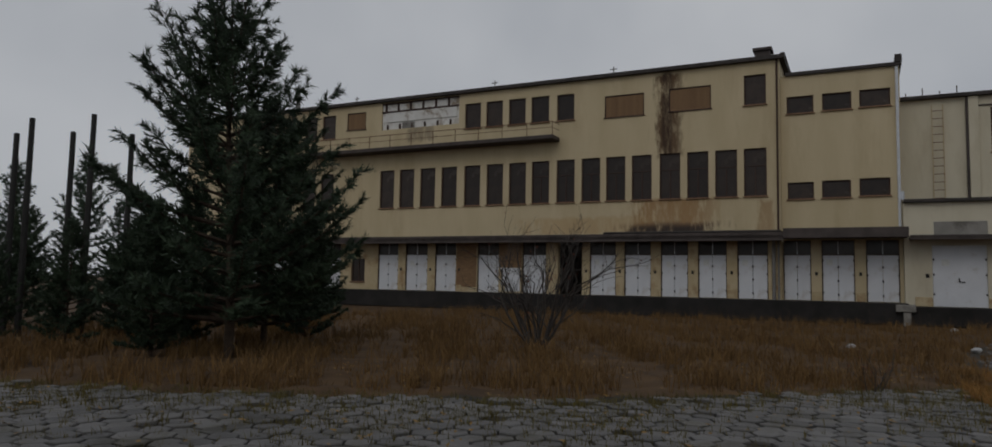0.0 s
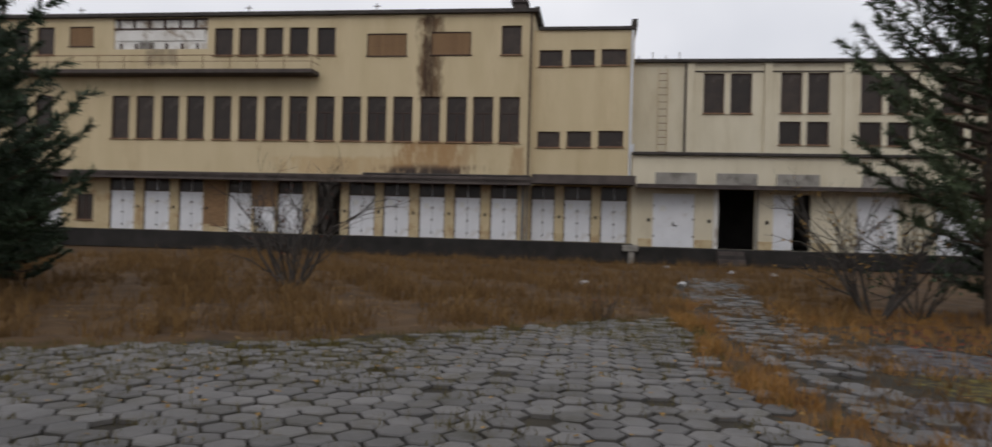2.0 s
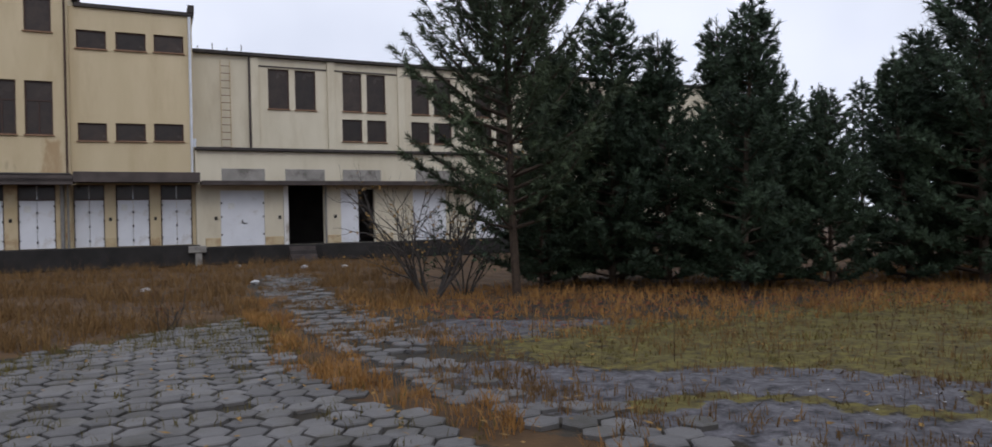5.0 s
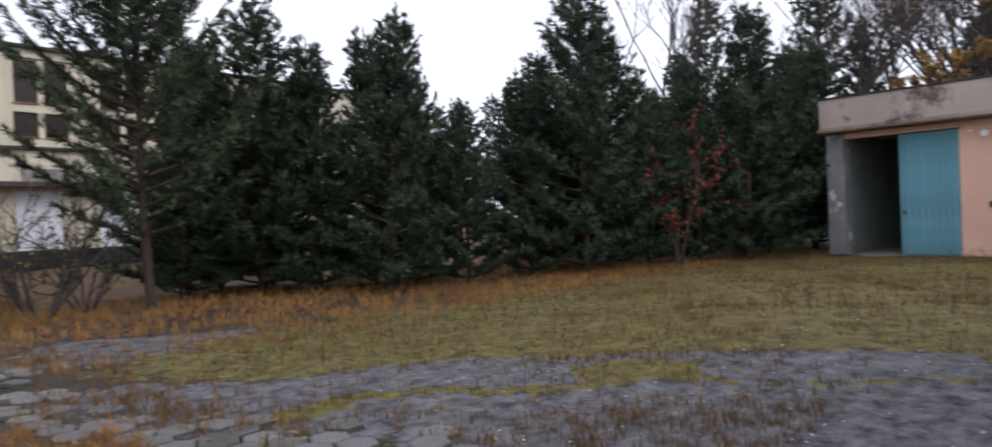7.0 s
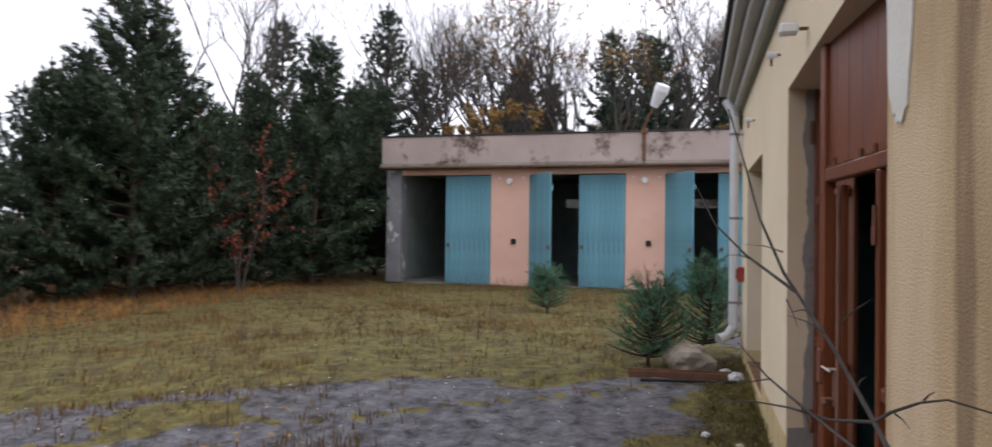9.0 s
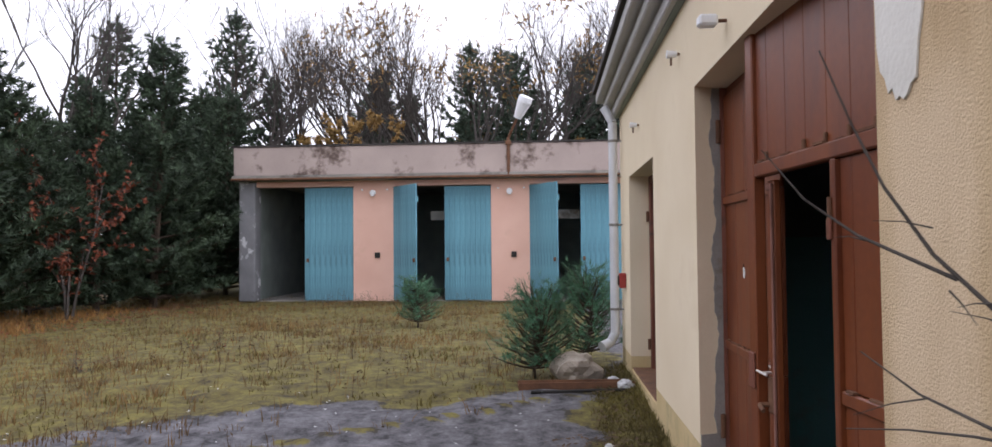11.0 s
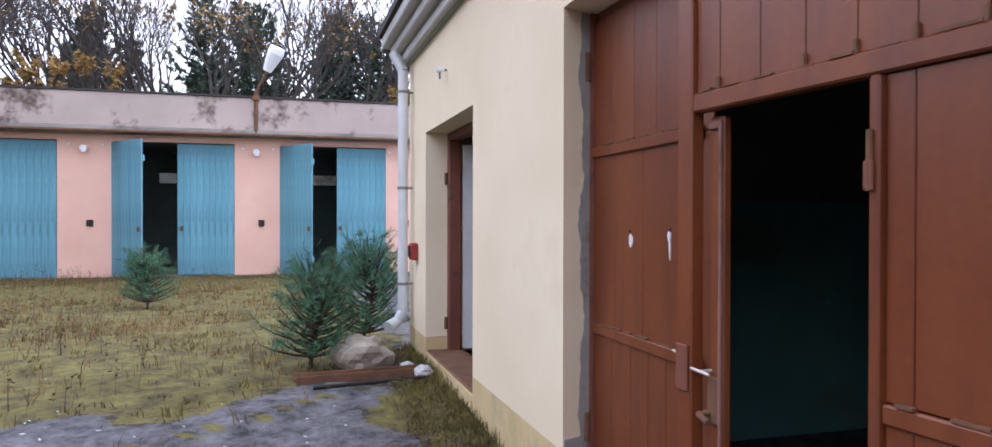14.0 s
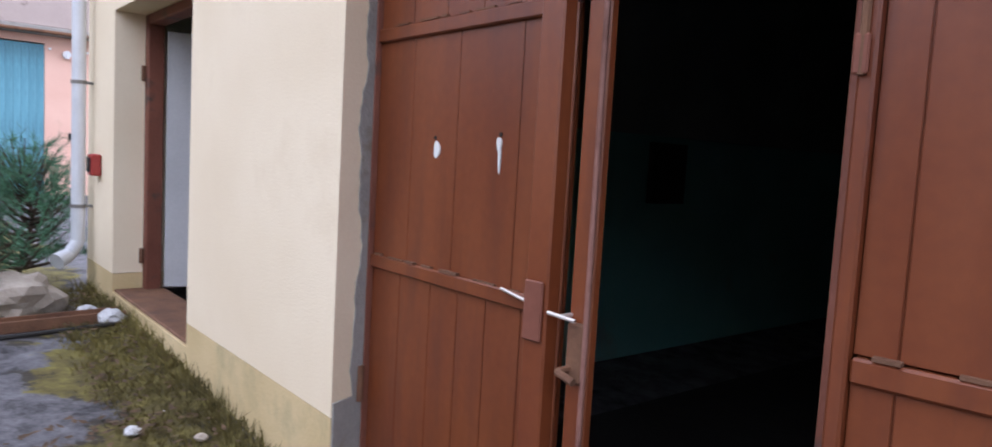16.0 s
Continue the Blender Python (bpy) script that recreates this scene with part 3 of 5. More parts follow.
part("panel", boxes((a + 1.6, a + 2.5, W + 0.02, W + 0.097, c + 0.02, c + 0.42)), M["concrete"], bayp)

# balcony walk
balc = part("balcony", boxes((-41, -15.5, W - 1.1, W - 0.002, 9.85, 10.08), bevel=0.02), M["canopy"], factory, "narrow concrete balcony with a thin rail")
part("rail", rods(((-41, W - 1.05, 10.85), (-15.55, W - 1.05, 10.85), 0.022), ((-41, W - 1.05, 10.5), (-15.55, W - 1.05, 10.5), 0.016), ((-15.55, W - 1.05, 10.85), (-15.55, W, 10.85), 0.022), ((-15.55, W - 1.05, 10.5), (-15.55, W, 10.5), 0.016), seg=6), M["rust"], balc)
p0 = part("post", rods(((0, W - 1.05, 10.07), (0, W - 1.05, 10.86), 0.022), seg=6), M["rust"], balc)
p0.matrix_basis = pose(-15.55, 0, 0)
for k in range(1, 17):
    share(p0, balc, pose(-15.55 - 1.59 * k, 0, 0))

# downpipes
part("downpipe", rods(((-35.6, W - 0.1, 4.4), (-35.6, W - 0.1, 13.4), 0.08), seg=10), M["canopy"], factory)
part("downpipe", rods(((-3.62, W - 0.08, 4.5), (-3.62, W - 0.08, 13.3), 0.05), seg=10), M["dark_frame"], factory)
part("downpipe", rods(((1.78, SB - 0.09, 4.6), (1.78, SB - 0.09, 12.4), 0.07), ((1.9, SB - 0.09, 5.9), (1.9, SB - 0.09, 6.3), 0.09), seg=10), M["zinc"], factory)
part("downpipe", rods(((-3.85, W - 0.1, 1.0), (-3.85, W - 0.1, 4.0), 0.09), ((-3.62, W - 0.1, 1.0), (-3.62, W - 0.1, 4.0), 0.05), seg=10), M["steel"], factory)

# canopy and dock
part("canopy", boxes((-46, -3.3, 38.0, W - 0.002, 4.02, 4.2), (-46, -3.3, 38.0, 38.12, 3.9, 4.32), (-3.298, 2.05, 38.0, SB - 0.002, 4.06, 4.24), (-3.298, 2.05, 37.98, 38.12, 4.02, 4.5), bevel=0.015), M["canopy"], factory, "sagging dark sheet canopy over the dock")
part("canopy_cloth", boxes((-12.5, -3.4, 38.2, W - 0.01, 4.33, 4.45), bevel=0.04), M["roof_edge"], factory)
part("dock", boxes((-46, 2.0, 38.05, W - 0.002, 0, DOCK_Z), bevel=0.03), M["dock"], factory, "near-black concrete loading dock")
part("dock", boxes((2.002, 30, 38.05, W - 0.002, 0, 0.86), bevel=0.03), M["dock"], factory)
part("bumper", boxes((1.45, 2.25, 37.8, 38.04, 0.62, 0.95), (1.75, 2.05, 37.85, 38.03, -0.02, 0.61), bevel=0.03), M["concrete"], factory, "pale concrete bumper block at the dock corner")


def dock_door(w, h, base, open_side=0):
    """Double sheet-metal door with a dark light above, hinges and a bar."""
    fr = link_mesh("door", boxes((0, 0.05, 0.08, 0.2, 0, h), (w - 0.05, w, 0.08, 0.2, 0, h), (0.05, w - 0.05, 0.08, 0.2, h - 0.06, h), (0.05, w - 0.05, 0.08, 0.2, base, base + 0.05)), M["dark_frame"])
    part("leaf", boxes((0.052, w / 2 - 0.008, 0.1, 0.15, 0.02, base), bevel=0.008), M["white_door"], fr, "white sheet-metal leaf")
    part("leaf", boxes((w / 2 + 0.008, w - 0.052, 0.1, 0.15, 0.02, base), bevel=0.008), M["white_door"], fr, "white sheet-metal leaf")
    part("pane", boxes((0.052, w / 2 - 0.02, 0.13, 0.14, base + 0.052, h - 0.062)), M["brown_glass"], fr)
    part("pane", boxes((w / 2 + 0.02, w - 0.052, 0.13, 0.14, base + 0.052, h - 0.062)), M["brown_glass"], fr)
    part("glazing_bar", boxes((w / 2 - 0.019, w / 2 + 0.019, 0.1, 0.15, base + 0.051, h - 0.061)), M["white_door"], fr)
    for z in (0.25, base * 0.42, base * 0.72):
        part("latch", boxes((w / 2 - 0.035, w / 2 + 0.035, 0.06, 0.099, z, z + 0.11), bevel=0.008), M["black"], fr)
    for x in (0.05, w - 0.09):
        for z in (0.35, base * 0.55, base - 0.3):
            part("hinge", boxes((x, x + 0.04, 0.06, 0.099, z, z + 0.09)), M["black"], fr)
    return fr


DD = dock_door(1.5, 2.98, 2.24)
DD.parent, DD.matrix_basis = factory, pose(-11.61, W, DOCK_Z)
for k, (a, b) in enumerate(door_u):
    if a in (-15.53, -11.61):
        continue
    share(DD, factory, pose(a, W, DOCK_Z) @ Matrix.Diagonal(((b - a) / 1.5, 1, 1, 1)), "door")
for a, b, c, d in b2_doors:
    share(DD, factory, pose(a, SB, DOCK_Z) @ Matrix.Diagonal(((b - a) / 1.5, 1, 1.006, 1)), "door")
for u, z in ((-25.6, 2.55), (-13.35, 2.7), (-11.35, 2.75), (-7.35, 2.7), (-5.4, 2.7), (-1.45, 2.75), (-9.3, 2.6)):
    part("notice", boxes((u, u + 0.28, W + (0.07 if u < -3.5 else 0.47), W + (0.085 if u < -3.5 else 0.485), z, z + 0.3)), M["paper"], factory)
for k, (a, b) in enumerate(door_u + [(-3.45, -2.15), (-1.67, -0.19)]):
    part("door_button", boxes((b + 0.18, b + 0.3, (W if b < -3.5 else SB) - 0.05, (W if b < -3.5 else SB) - 0.002, 2.25, 2.42), bevel=0.01), M["black"], factory)
    part("pier_foot", boxes((b + 0.05, b + 0.42, (W if b < -3.5 else SB) - 0.07, (W if b < -3.5 else SB) - 0.003, DOCK_Z, DOCK_Z + 0.42), bevel=0.02), M["cream_low"], factory)
part("wall_panel", boxes((-19.28, -17.8, W - 0.03, W - 0.003, 2.5, 3.9), bevel=0.01), M["rust_board"], factory)
part("hatch", boxes((-19.1, -17.9, W - 0.04, W - 0.003, 1.1, 2.4), (-19.15, -17.85, W - 0.07, W - 0.003, 2.4, 2.48), bevel=0.01), M["white_door"], factory)
part("wall_panel", boxes((-22.2, -20.8, W - 0.02, W - 0.003, 1.3, 3.9), bevel=0.01), M["rust_board"], factory)

# ---- lower wing with high hall windows set back ----
H = 42.3
wing = thing("factory_wing", FACTORY, "pale cream factory wing with loading doors and taller hall", "building")
low_doors = [(3.03, 5.17, 0.86, 3.7), (6.37, 8.24, 0.86, 3.97), (9.12, 11.0, 0.86, 3.75), (13.2, 15.2, 0.86, 3.75), (17, 19, 0.86, 3.75), (21, 23, 0.86, 3.75)]
part("wall", wall_holes(1.903, 40, 0, 5.7, W, 0.35, low_doors), M["cream_wing"], wing)
part("parapet_cap", boxes((1.92, 40.1, W - 0.25, H - 0.002, 5.702, 5.86), bevel=0.02), M["roof_edge"], wing)
hall_wins = [(5.9, 7.04, 8.42, 10.66), (7.37, 8.53, 8.42, 10.66), (10.08, 11.21, 8.46, 10.69), (11.51, 12.65, 8.46, 10.69), (10.02, 11.2, 6.7, 7.98), (11.49, 12.66, 6.7, 7.98)]
hall_wins += [(a + 4.2 * k, b + 4.2 * k, c, d) for k in (1, 2, 3, 4, 5) for a, b, c, d in hall_wins[2:]]
part("wall", wall_holes(1.903, 40, 5.5, 11.25, H, 0.4, hall_wins), M["cream_wing"], wing)
part("wall", boxes((39.6, 40, H + 0.4, H + 14, 0, 11.25), (1.95, 40, H + 13.6, H + 13.99, 0, 11.25), (39.65, 39.99, W + 0.35, H, 0, 5.69), (1.95, 2.2, W + 0.36, H + 13.5, 0.87, 5.45), (2.3, 39, H + 4, H + 4.2, 0.87, 11.2)), M["interior"], wing)
part("roof", boxes((1.95, 40.4, H - 0.3, H + 14.2, 11.25, 11.42)), M["roof_edge"], wing)
part("floor_slab", boxes((2.21, 39.6, W + 0.351, H + 13.5, 0.5, 0.84), (2.21, 39.6, H + 0.41, H + 13.5, 5.2, 5.4)), M["interior"], wing)
for u in (4.97, 9.18, 13.38, 17.58, 21.78, 25.98, 30.18):
    part("pilaster", boxes((u, u + 0.42, H - 0.14, H - 0.002, 5.87, 11.24), bevel=0.01), M["cream_wing"], wing)
    part("lintel_band", boxes((u + 0.424, u + 4.19, H - 0.05, H - 0.002, 10.73, 10.8)), M["canopy"], wing)
hang_windows(hall_wins, H, wing)
part("downpipe", rods(((4.9, H - 0.1, 5.87), (4.9, H - 0.1, 11.2), 0.06), seg=10), M["canopy"], wing)
lad = part("ladder", rods(((3.4, H - 0.22, 6.0), (3.4, H - 0.22, 10.9), 0.025), ((3.88, H - 0.22, 6.0), (3.88, H - 0.22, 10.9), 0.025), ((3.4, H - 0.22, 7.2), (3.4, H, 7.2), 0.02), ((3.88, H - 0.22, 7.2), (3.88, H, 7.2), 0.02), ((3.4, H - 0.22, 9.7), (3.4, H, 9.7), 0.02), ((3.88, H - 0.22, 9.7), (3.88, H, 9.7), 0.02), seg=6), M["cream_low"], wing)
r0 = part("rung", rods(((3.4, H - 0.22, 6.2), (3.88, H - 0.22, 6.2), 0.018), seg=6), M["rust"], lad)
for k in range(1, 12):
    share(r0, lad, pose(0, 0, 0.4 * k))
for k in range(4):
    part("aerial", rods(((2.3 + 0.75 * k, H + 0.2, 11.4), (2.3 + 0.75 * k, H + 0.2, 11.7 + 0.2 * (k % 2)), 0.03), seg=6), M["steel"], wing)
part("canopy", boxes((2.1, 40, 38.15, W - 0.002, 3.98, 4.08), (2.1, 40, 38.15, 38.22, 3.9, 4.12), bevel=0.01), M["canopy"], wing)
for a, b in ((3.05, 5.1), (6.1, 8.1), (9.05, 11.1), (13.1, 15.2)):
    part("awning_panel", boxes((a, b, 38.3, 38.36, 4.1, 4.72), bevel=0.01), M["concrete"], wing, "grey sheet panel over a loading door")
ld = part("door", boxes((3.03, 5.17, W + 0.05, W + 0.12, 0.88, 3.7), bevel=0.015), M["white_door"], wing, "wide white sheet-metal loading door")
part("handle", boxes((4.05, 4.1, W + 0.0, W + 0.049, 2.0, 2.2), (4.1, 4.3, W + 0.0, W + 0.049, 2.0, 2.04)), M["black"], ld)
part("notice", boxes((3.4, 3.7, W + 0.03, W + 0.049, 2.75, 3.05)), M["paper"], ld)
for z in (1.4, 2.3, 3.0):
    for u in (3.05, 5.09):
        part("hinge", boxes((u, u + 0.06, W + 0.01, W + 0.049, z, z + 0.1)), M["black"], ld)
part("door_post", boxes((6.12, 6.36, W - 0.12, W - 0.003, 0.86, 3.95), bevel=0.015), M["white_panel"], wing)
part("door_post", boxes((8.26, 8.36, W - 0.12, W - 0.003, 0.86, 3.95), bevel=0.015), M["steel"], wing)
part("door", boxes((9.12, 10.1, W + 0.05, W + 0.12, 0.88, 3.74), bevel=0.015), M["white_door"], wing, "half-open white door leaf")
for a, b in ((13.2, 15.2), (17, 19), (21, 23)):
    part("door", boxes((a, b, W + 0.05, W + 0.12, 0.88, 3.74), bevel=0.015), M["white_door"], wing, "white sheet-metal door")
for a, b in ((5.18, 6.1), (8.37, 9.1), (2.3, 3.0), (11.05, 12.0)):
    part("pier_foot", boxes((a, b, W - 0.07, W - 0.003, 0.862, 1.3), bevel=0.02), M["cream_low"], wing)
for u in (5.85, 8.75, 2.75):
    part("door_button", boxes((u, u + 0.14, W - 0.06, W - 0.003, 2.2, 2.38), bevel=0.01), M["black"], wing)

steps = thing("dock_steps", FACTORY @ pose(6.15, 37.2, 0), "dark concrete steps up to the loading dock", "steps")
for k in range(4):
    part("step", boxes((0, 1.3, 0.21 * k, 0.84, 0.2 * k - 0.02, 0.2 * (k + 1) - 0.025), bevel=0.01), M["canopy"] if k % 2 else M["roof_edge"], steps)

# ---- row of garages ----
GX = 25.07
garage = thing("garage_row", pose(GX, 0, 0, 0, 0, -90), "row of pink garages with faded turquoise board doors", "garage")
# local x runs towards lower y of the yard, local y runs into the garages
BAYS = [(-8.7, -5.54), (-4.24, -1.18), (0.04, 3.0), (4.2, 7.2)]
part("wall", wall_holes(-8.68, 9, 0, 3.795, 0, 0.35, [(a, b, 0, 3.62) for a, b in BAYS]), M["pink"], garage)
part("end_pier", boxes((-9.2, -8.683, -0.12, 0.4, 0, 3.79), bevel=0.03), M["grey_pier"], garage, "bare grey pier with peeling white paint")
for wall_box in [(-9.2, -8.85, 0.401, 7, 0, 3.795), (-8.849, 9, 6.7, 7, 0, 3.795), (8.7, 9, 0.351, 6.7, 0, 3.795)] + [(a - 0.75, a - 0.55, 0.351, 6.69, 0, 3.79) for a, b in BAYS[1:]]:
    part("wall", boxes(wall_box), M["soot"], garage)
part("floor_slab", boxes((-8.84, 8.69, 0.02, 6.69, -0.05, 0.02)), M["concrete"], garage)
fas = part("fascia", boxes((-9.25, 9.1, -0.42, 7.1, 3.955, 4.85), bevel=0.02), M["fascia"], garage, "stained pinkish concrete fascia")
part("roof_cap", boxes((-9.3, 9.15, -0.46, 7.15, 4.852, 4.9)), M["roof_edge"], fas)
part("eaves_slab", boxes((-9.28, 9.1, -0.5, 7.1, 3.8, 3.953), bevel=0.015), M["concrete"], garage, "thin pale concrete eaves")
part("gutter", rods(((-9.28, -0.53, 3.83), (9.1, -0.53, 3.83), 0.04), seg=8), M["rust"], garage)


def board_leaf(parent, x_hinge, width, h, angle, right=False):
    """A garage door leaf made of upright boards; angle opens it outward."""
    leaf = new("door_leaf")
    leaf.parent = parent
    me_rail = boxes((0, width, 0.0, 0.05, 0.35, 0.5), (0, width, 0.0, 0.05, h - 0.55, h - 0.4))
    sgn = -1 if right else 1
    me = bpy.data.meshes.new("door_leaf")
    if right:
        bmesh.ops.scale(me_rail, vec=(-1, 1, 1), verts=me_rail.verts)
        bmesh.ops.reverse_faces(me_rail, faces=me_rail.faces)
    me_rail.to_mesh(me)
    me_rail.free()
    me.materials.append(M["blue"])
    bpy.data.objects.remove(leaf)
    leaf = new("door_leaf", me)
    leaf.parent = parent
    leaf.matrix_basis = pose(x_hinge, 0.02, 0.03, 0, 0, -angle if not right else angle)
    n = 9
    bw = width / n
    b0 = part("board", boxes((0.0015, bw - 0.0015, -0.04, -0.003, 0, h), bevel=0.002), M["blue"], leaf)
    b0.matrix_basis = pose(0 if not right else -bw, 0, 0)
    for k in range(1, n):
        share(b0, leaf, pose(sgn * bw * k - (bw if right else 0), 0, 0), "board")
    part("latch", boxes((sgn * (width - 0.1) - 0.04, sgn * (width - 0.1) + 0.04, -0.09, -0.046, 1.2, 1.32), bevel=0.01), M["rust"], leaf)
    return leaf


board_leaf(garage, -5.55, 1.55, 3.55, 0, right=True)
board_leaf(garage, -4.23, 1.5, 3.55, 52)
board_leaf(garage, -1.19, 1.45, 3.55, 0, right=True)
board_leaf(garage, 0.05, 1.45, 3.55, 55)
board_leaf(garage, 2.99, 1.4, 3.55, 0, right=True)
board_leaf(garage, 4.21, 1.48, 3.55, 0)
board_leaf(garage, 7.19, 1.48, 3.55, 0, right=True)
for a in (-4.85, -0.55, 3.5):
    part("switch_box", boxes((a, a + 0.16, -0.06, -0.002, 1.35, 1.52), bevel=0.01), M["black"], garage)
    part("wall_lamp", rods(((a - 0.05, -0.14, 3.4), (a - 0.05, -0.002, 3.4), 0.09), ((a - 0.05, -0.1, 3.3), (a - 0.05, -0.1, 3.42), 0.06), seg=10), M["porcelain"], garage)
    for du in (-0.4, 0.4):
        part("insulator", rods(((a + du, -0.07, 3.5), (a + du, -0.002, 3.5), 0.03), seg=8), M["porcelain"], garage)
for a, b in BAYS[1:3]:
    part("beam_notice", boxes((a + 0.85, a + 1.7, 2.0, 2.06, 2.6, 2.9)), M["white_panel"], garage)
lamp = thing("yard_lamp", pose(GX - 0.46, 0.6, 3.9), "white yard lamp on a bent rusty pole above the garages", "lamp")
part("pole", rods(((0, 0, -0.05), (0, 0, 1.1), 0.05), ((0, 0, 1.1), (-0.35, -0.35, 1.75), 0.035), seg=8), M["rust"], lamp)
part("bracket", boxes((-0.07, 0.07, -0.09, 0.09, 0.88, 1.0), bevel=0.01), M["rust"], lamp)
part("shade", rods(((-0.3, -0.3, 1.65), (-0.48, -0.52, 2.1), 0.12, 0.22), ((-0.48, -0.52, 2.1), (-0.53, -0.58, 2.24), 0.22, 0.2), seg=14), M["porcelain"], lamp, "white bell-shaped shade")

# ---- near workshop with the red gate ----
NY = -1.485
near = thing("workshop", pose(0, 0, 0), "cream roughcast workshop with a red steel gate", "building")
GATE, SIDE = (4.5, 7.19, 0, 2.66), (8.92, 10.82, 0.24, 2.44)
XE = 11.78


def near_wall(x0, x1, z0, z1, holes, material, label=""):
    bm = wall_holes(x0, x1, z0, z1, 0, 0.38, holes)
    ob = part("wall", bm, material, near, label)
    ob.matrix_basis = pose(0, NY, 0) @ Matrix.Diagonal((1, -1, 1, 1))
    ob.data.flip_normals()
    return ob


near_wall(4.5, XE, 0.39, 3.3, [GATE, SIDE], M["near"], "smooth cream rendered wall")
near_wall(4.5, XE, 0, 0.387, [GATE, SIDE], M["plinth"], "yellowed plinth with cracks")
near_wall(-4, 4.498, 0, 3.3, [], M["near_rough"], "coarse ochre roughcast wall")
part("wall", boxes((XE - 0.38, XE, -10, NY - 0.381, 0, 3.3), (-4, -3.62, -10, NY - 0.381, 0, 3.3), (-3.6, XE - 0.4, -10, -9.62, 0, 3.3)), M["near"], near)
part("partition", boxes((7.95, 8.1, -9.6, NY - 0.4, 0.02, 1.7)), M["teal"], near, "inner wall with a teal oil-paint dado")
part("partition", boxes((7.951, 8.099, -9.6, NY - 0.4, 1.702, 3.28)), M["soot"], near)
part("partition", boxes((2.6, 2.75, -9.6, NY - 0.4, 0.02, 3.28)), M["soot"], near)
part("notice_board", boxes((7.9, 7.945, -4.85, -4.45, 1.2, 1.65)), M["black"], near)
# the floor takes the dock's near-black tone
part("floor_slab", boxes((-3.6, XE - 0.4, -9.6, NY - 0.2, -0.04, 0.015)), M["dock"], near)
part("ceiling", boxes((-4.1, XE + 0.1, -10.1, NY + 0.05, 3.302, 3.42)), M["soot"], near)
cor = part("cornice", boxes((-4.1, XE + 0.12, NY - 0.1, NY + 0.10, 3.31, 3.42), (-4.1, XE + 0.2, NY - 0.1, NY + 0.19, 3.425, 3.53), (-4.1, XE + 0.3, NY - 0.1, NY + 0.28, 3.535, 3.66), bevel=0.012), M["lime"], near, "stepped whitish eaves cornice")
part("roof", boxes((-4.2, XE + 0.34, -10.2, NY + 0.32, 3.664, 3.74)), M["roof_edge"], near)


def splay(name, z0, z1, a, b, depth0, depth1, material, ragged=0.0):
    """A slanting face of the gate's jamb as a solid wedge; a and b are its x at the wall face and at the gate."""
    bm = bmesh.new()
    rnd = random.Random(17)
    n = 60 if ragged else 1
    rows = []
    for k in range(n + 1):
        z = z0 + (z1 - z0) * k / n
        d = depth0 + ragged * (math.sin(7.3 * z) + 0.6 * math.sin(17.9 * z + 1) + rnd.uniform(-0.5, 0.5)) * 0.6 if ragged else depth0
        xa = a + (b - a) * (d - depth0) / (depth1 - depth0)
        rows.append([bm.verts.new(p) for p in ((xa, d, z), (7.19, d, z), (7.19, depth1, z), (b, depth1, z))])
    for lo, hi in zip(rows, rows[1:]):
        for i in range(4):
            bm.faces.new((lo[i], lo[(i + 1) % 4], hi[(i + 1) % 4], hi[i]))
    bm.faces.new(rows[0])
    bm.faces.new(rows[-1])
    bmesh.ops.recalc_face_normals(bm, faces=bm.faces)
    ob = part(name, bm, material, near)
    ob.matrix_basis = pose(0, NY, 0) @ Matrix.Diagonal((1, -1, 1, 1))
    ob.data.flip_normals()
    return ob


splay("jamb", 0.39, 2.66, 7.06, 7.15, 0.0, 0.23, M["near"])
splay("jamb", 0.0, 0.387, 7.06, 7.15, 0.0, 0.23, M["plinth"])
splay("jamb_mortar", 0.451, 2.655, 7.098, 7.14, 0.115, 0.22, M["cement"], 0.022)
splay("jamb_mortar", 0.001, 0.45, 7.05, 7.146, 0.005, 0.225, M["cement"])
part("reveal", boxes((4.5, 4.506, NY - 0.19, NY - 0.004, 0.02, 2.65)), M["reveal"], near)


def blot(name, cx, cz, rx, rz, y, material, seed, parent):
    """A thin, ragged-edged skin of plaster on the wall."""
    rnd = random.Random(seed)
    bm = bmesh.new()
    ring = []
    for k in range(40):
        a = 2 * math.pi * k / 40
        r = 1 + rnd.uniform(-0.05, 0.05) + 0.1 * math.sin(3 * a + seed)
        ring.append(bm.verts.new((cx + rx * r * math.cos(a), y, cz + rz * r * math.sin(a))))
    top = bm.faces.new(ring)
    ext = bmesh.ops.extrude_face_region(bm, geom=[top])
    bmesh.ops.translate(bm, vec=(0, 0.006, 0), verts=[v for v in ext["geom"] if isinstance(v, bmesh.types.BMVert)])
    bmesh.ops.recalc_face_normals(bm, faces=bm.faces)
    return part(name, bm, material, parent)


blot("filler_patch", 4.345, 2.62, 0.14, 0.63, NY + 0.001, M["patch"], 3, near)

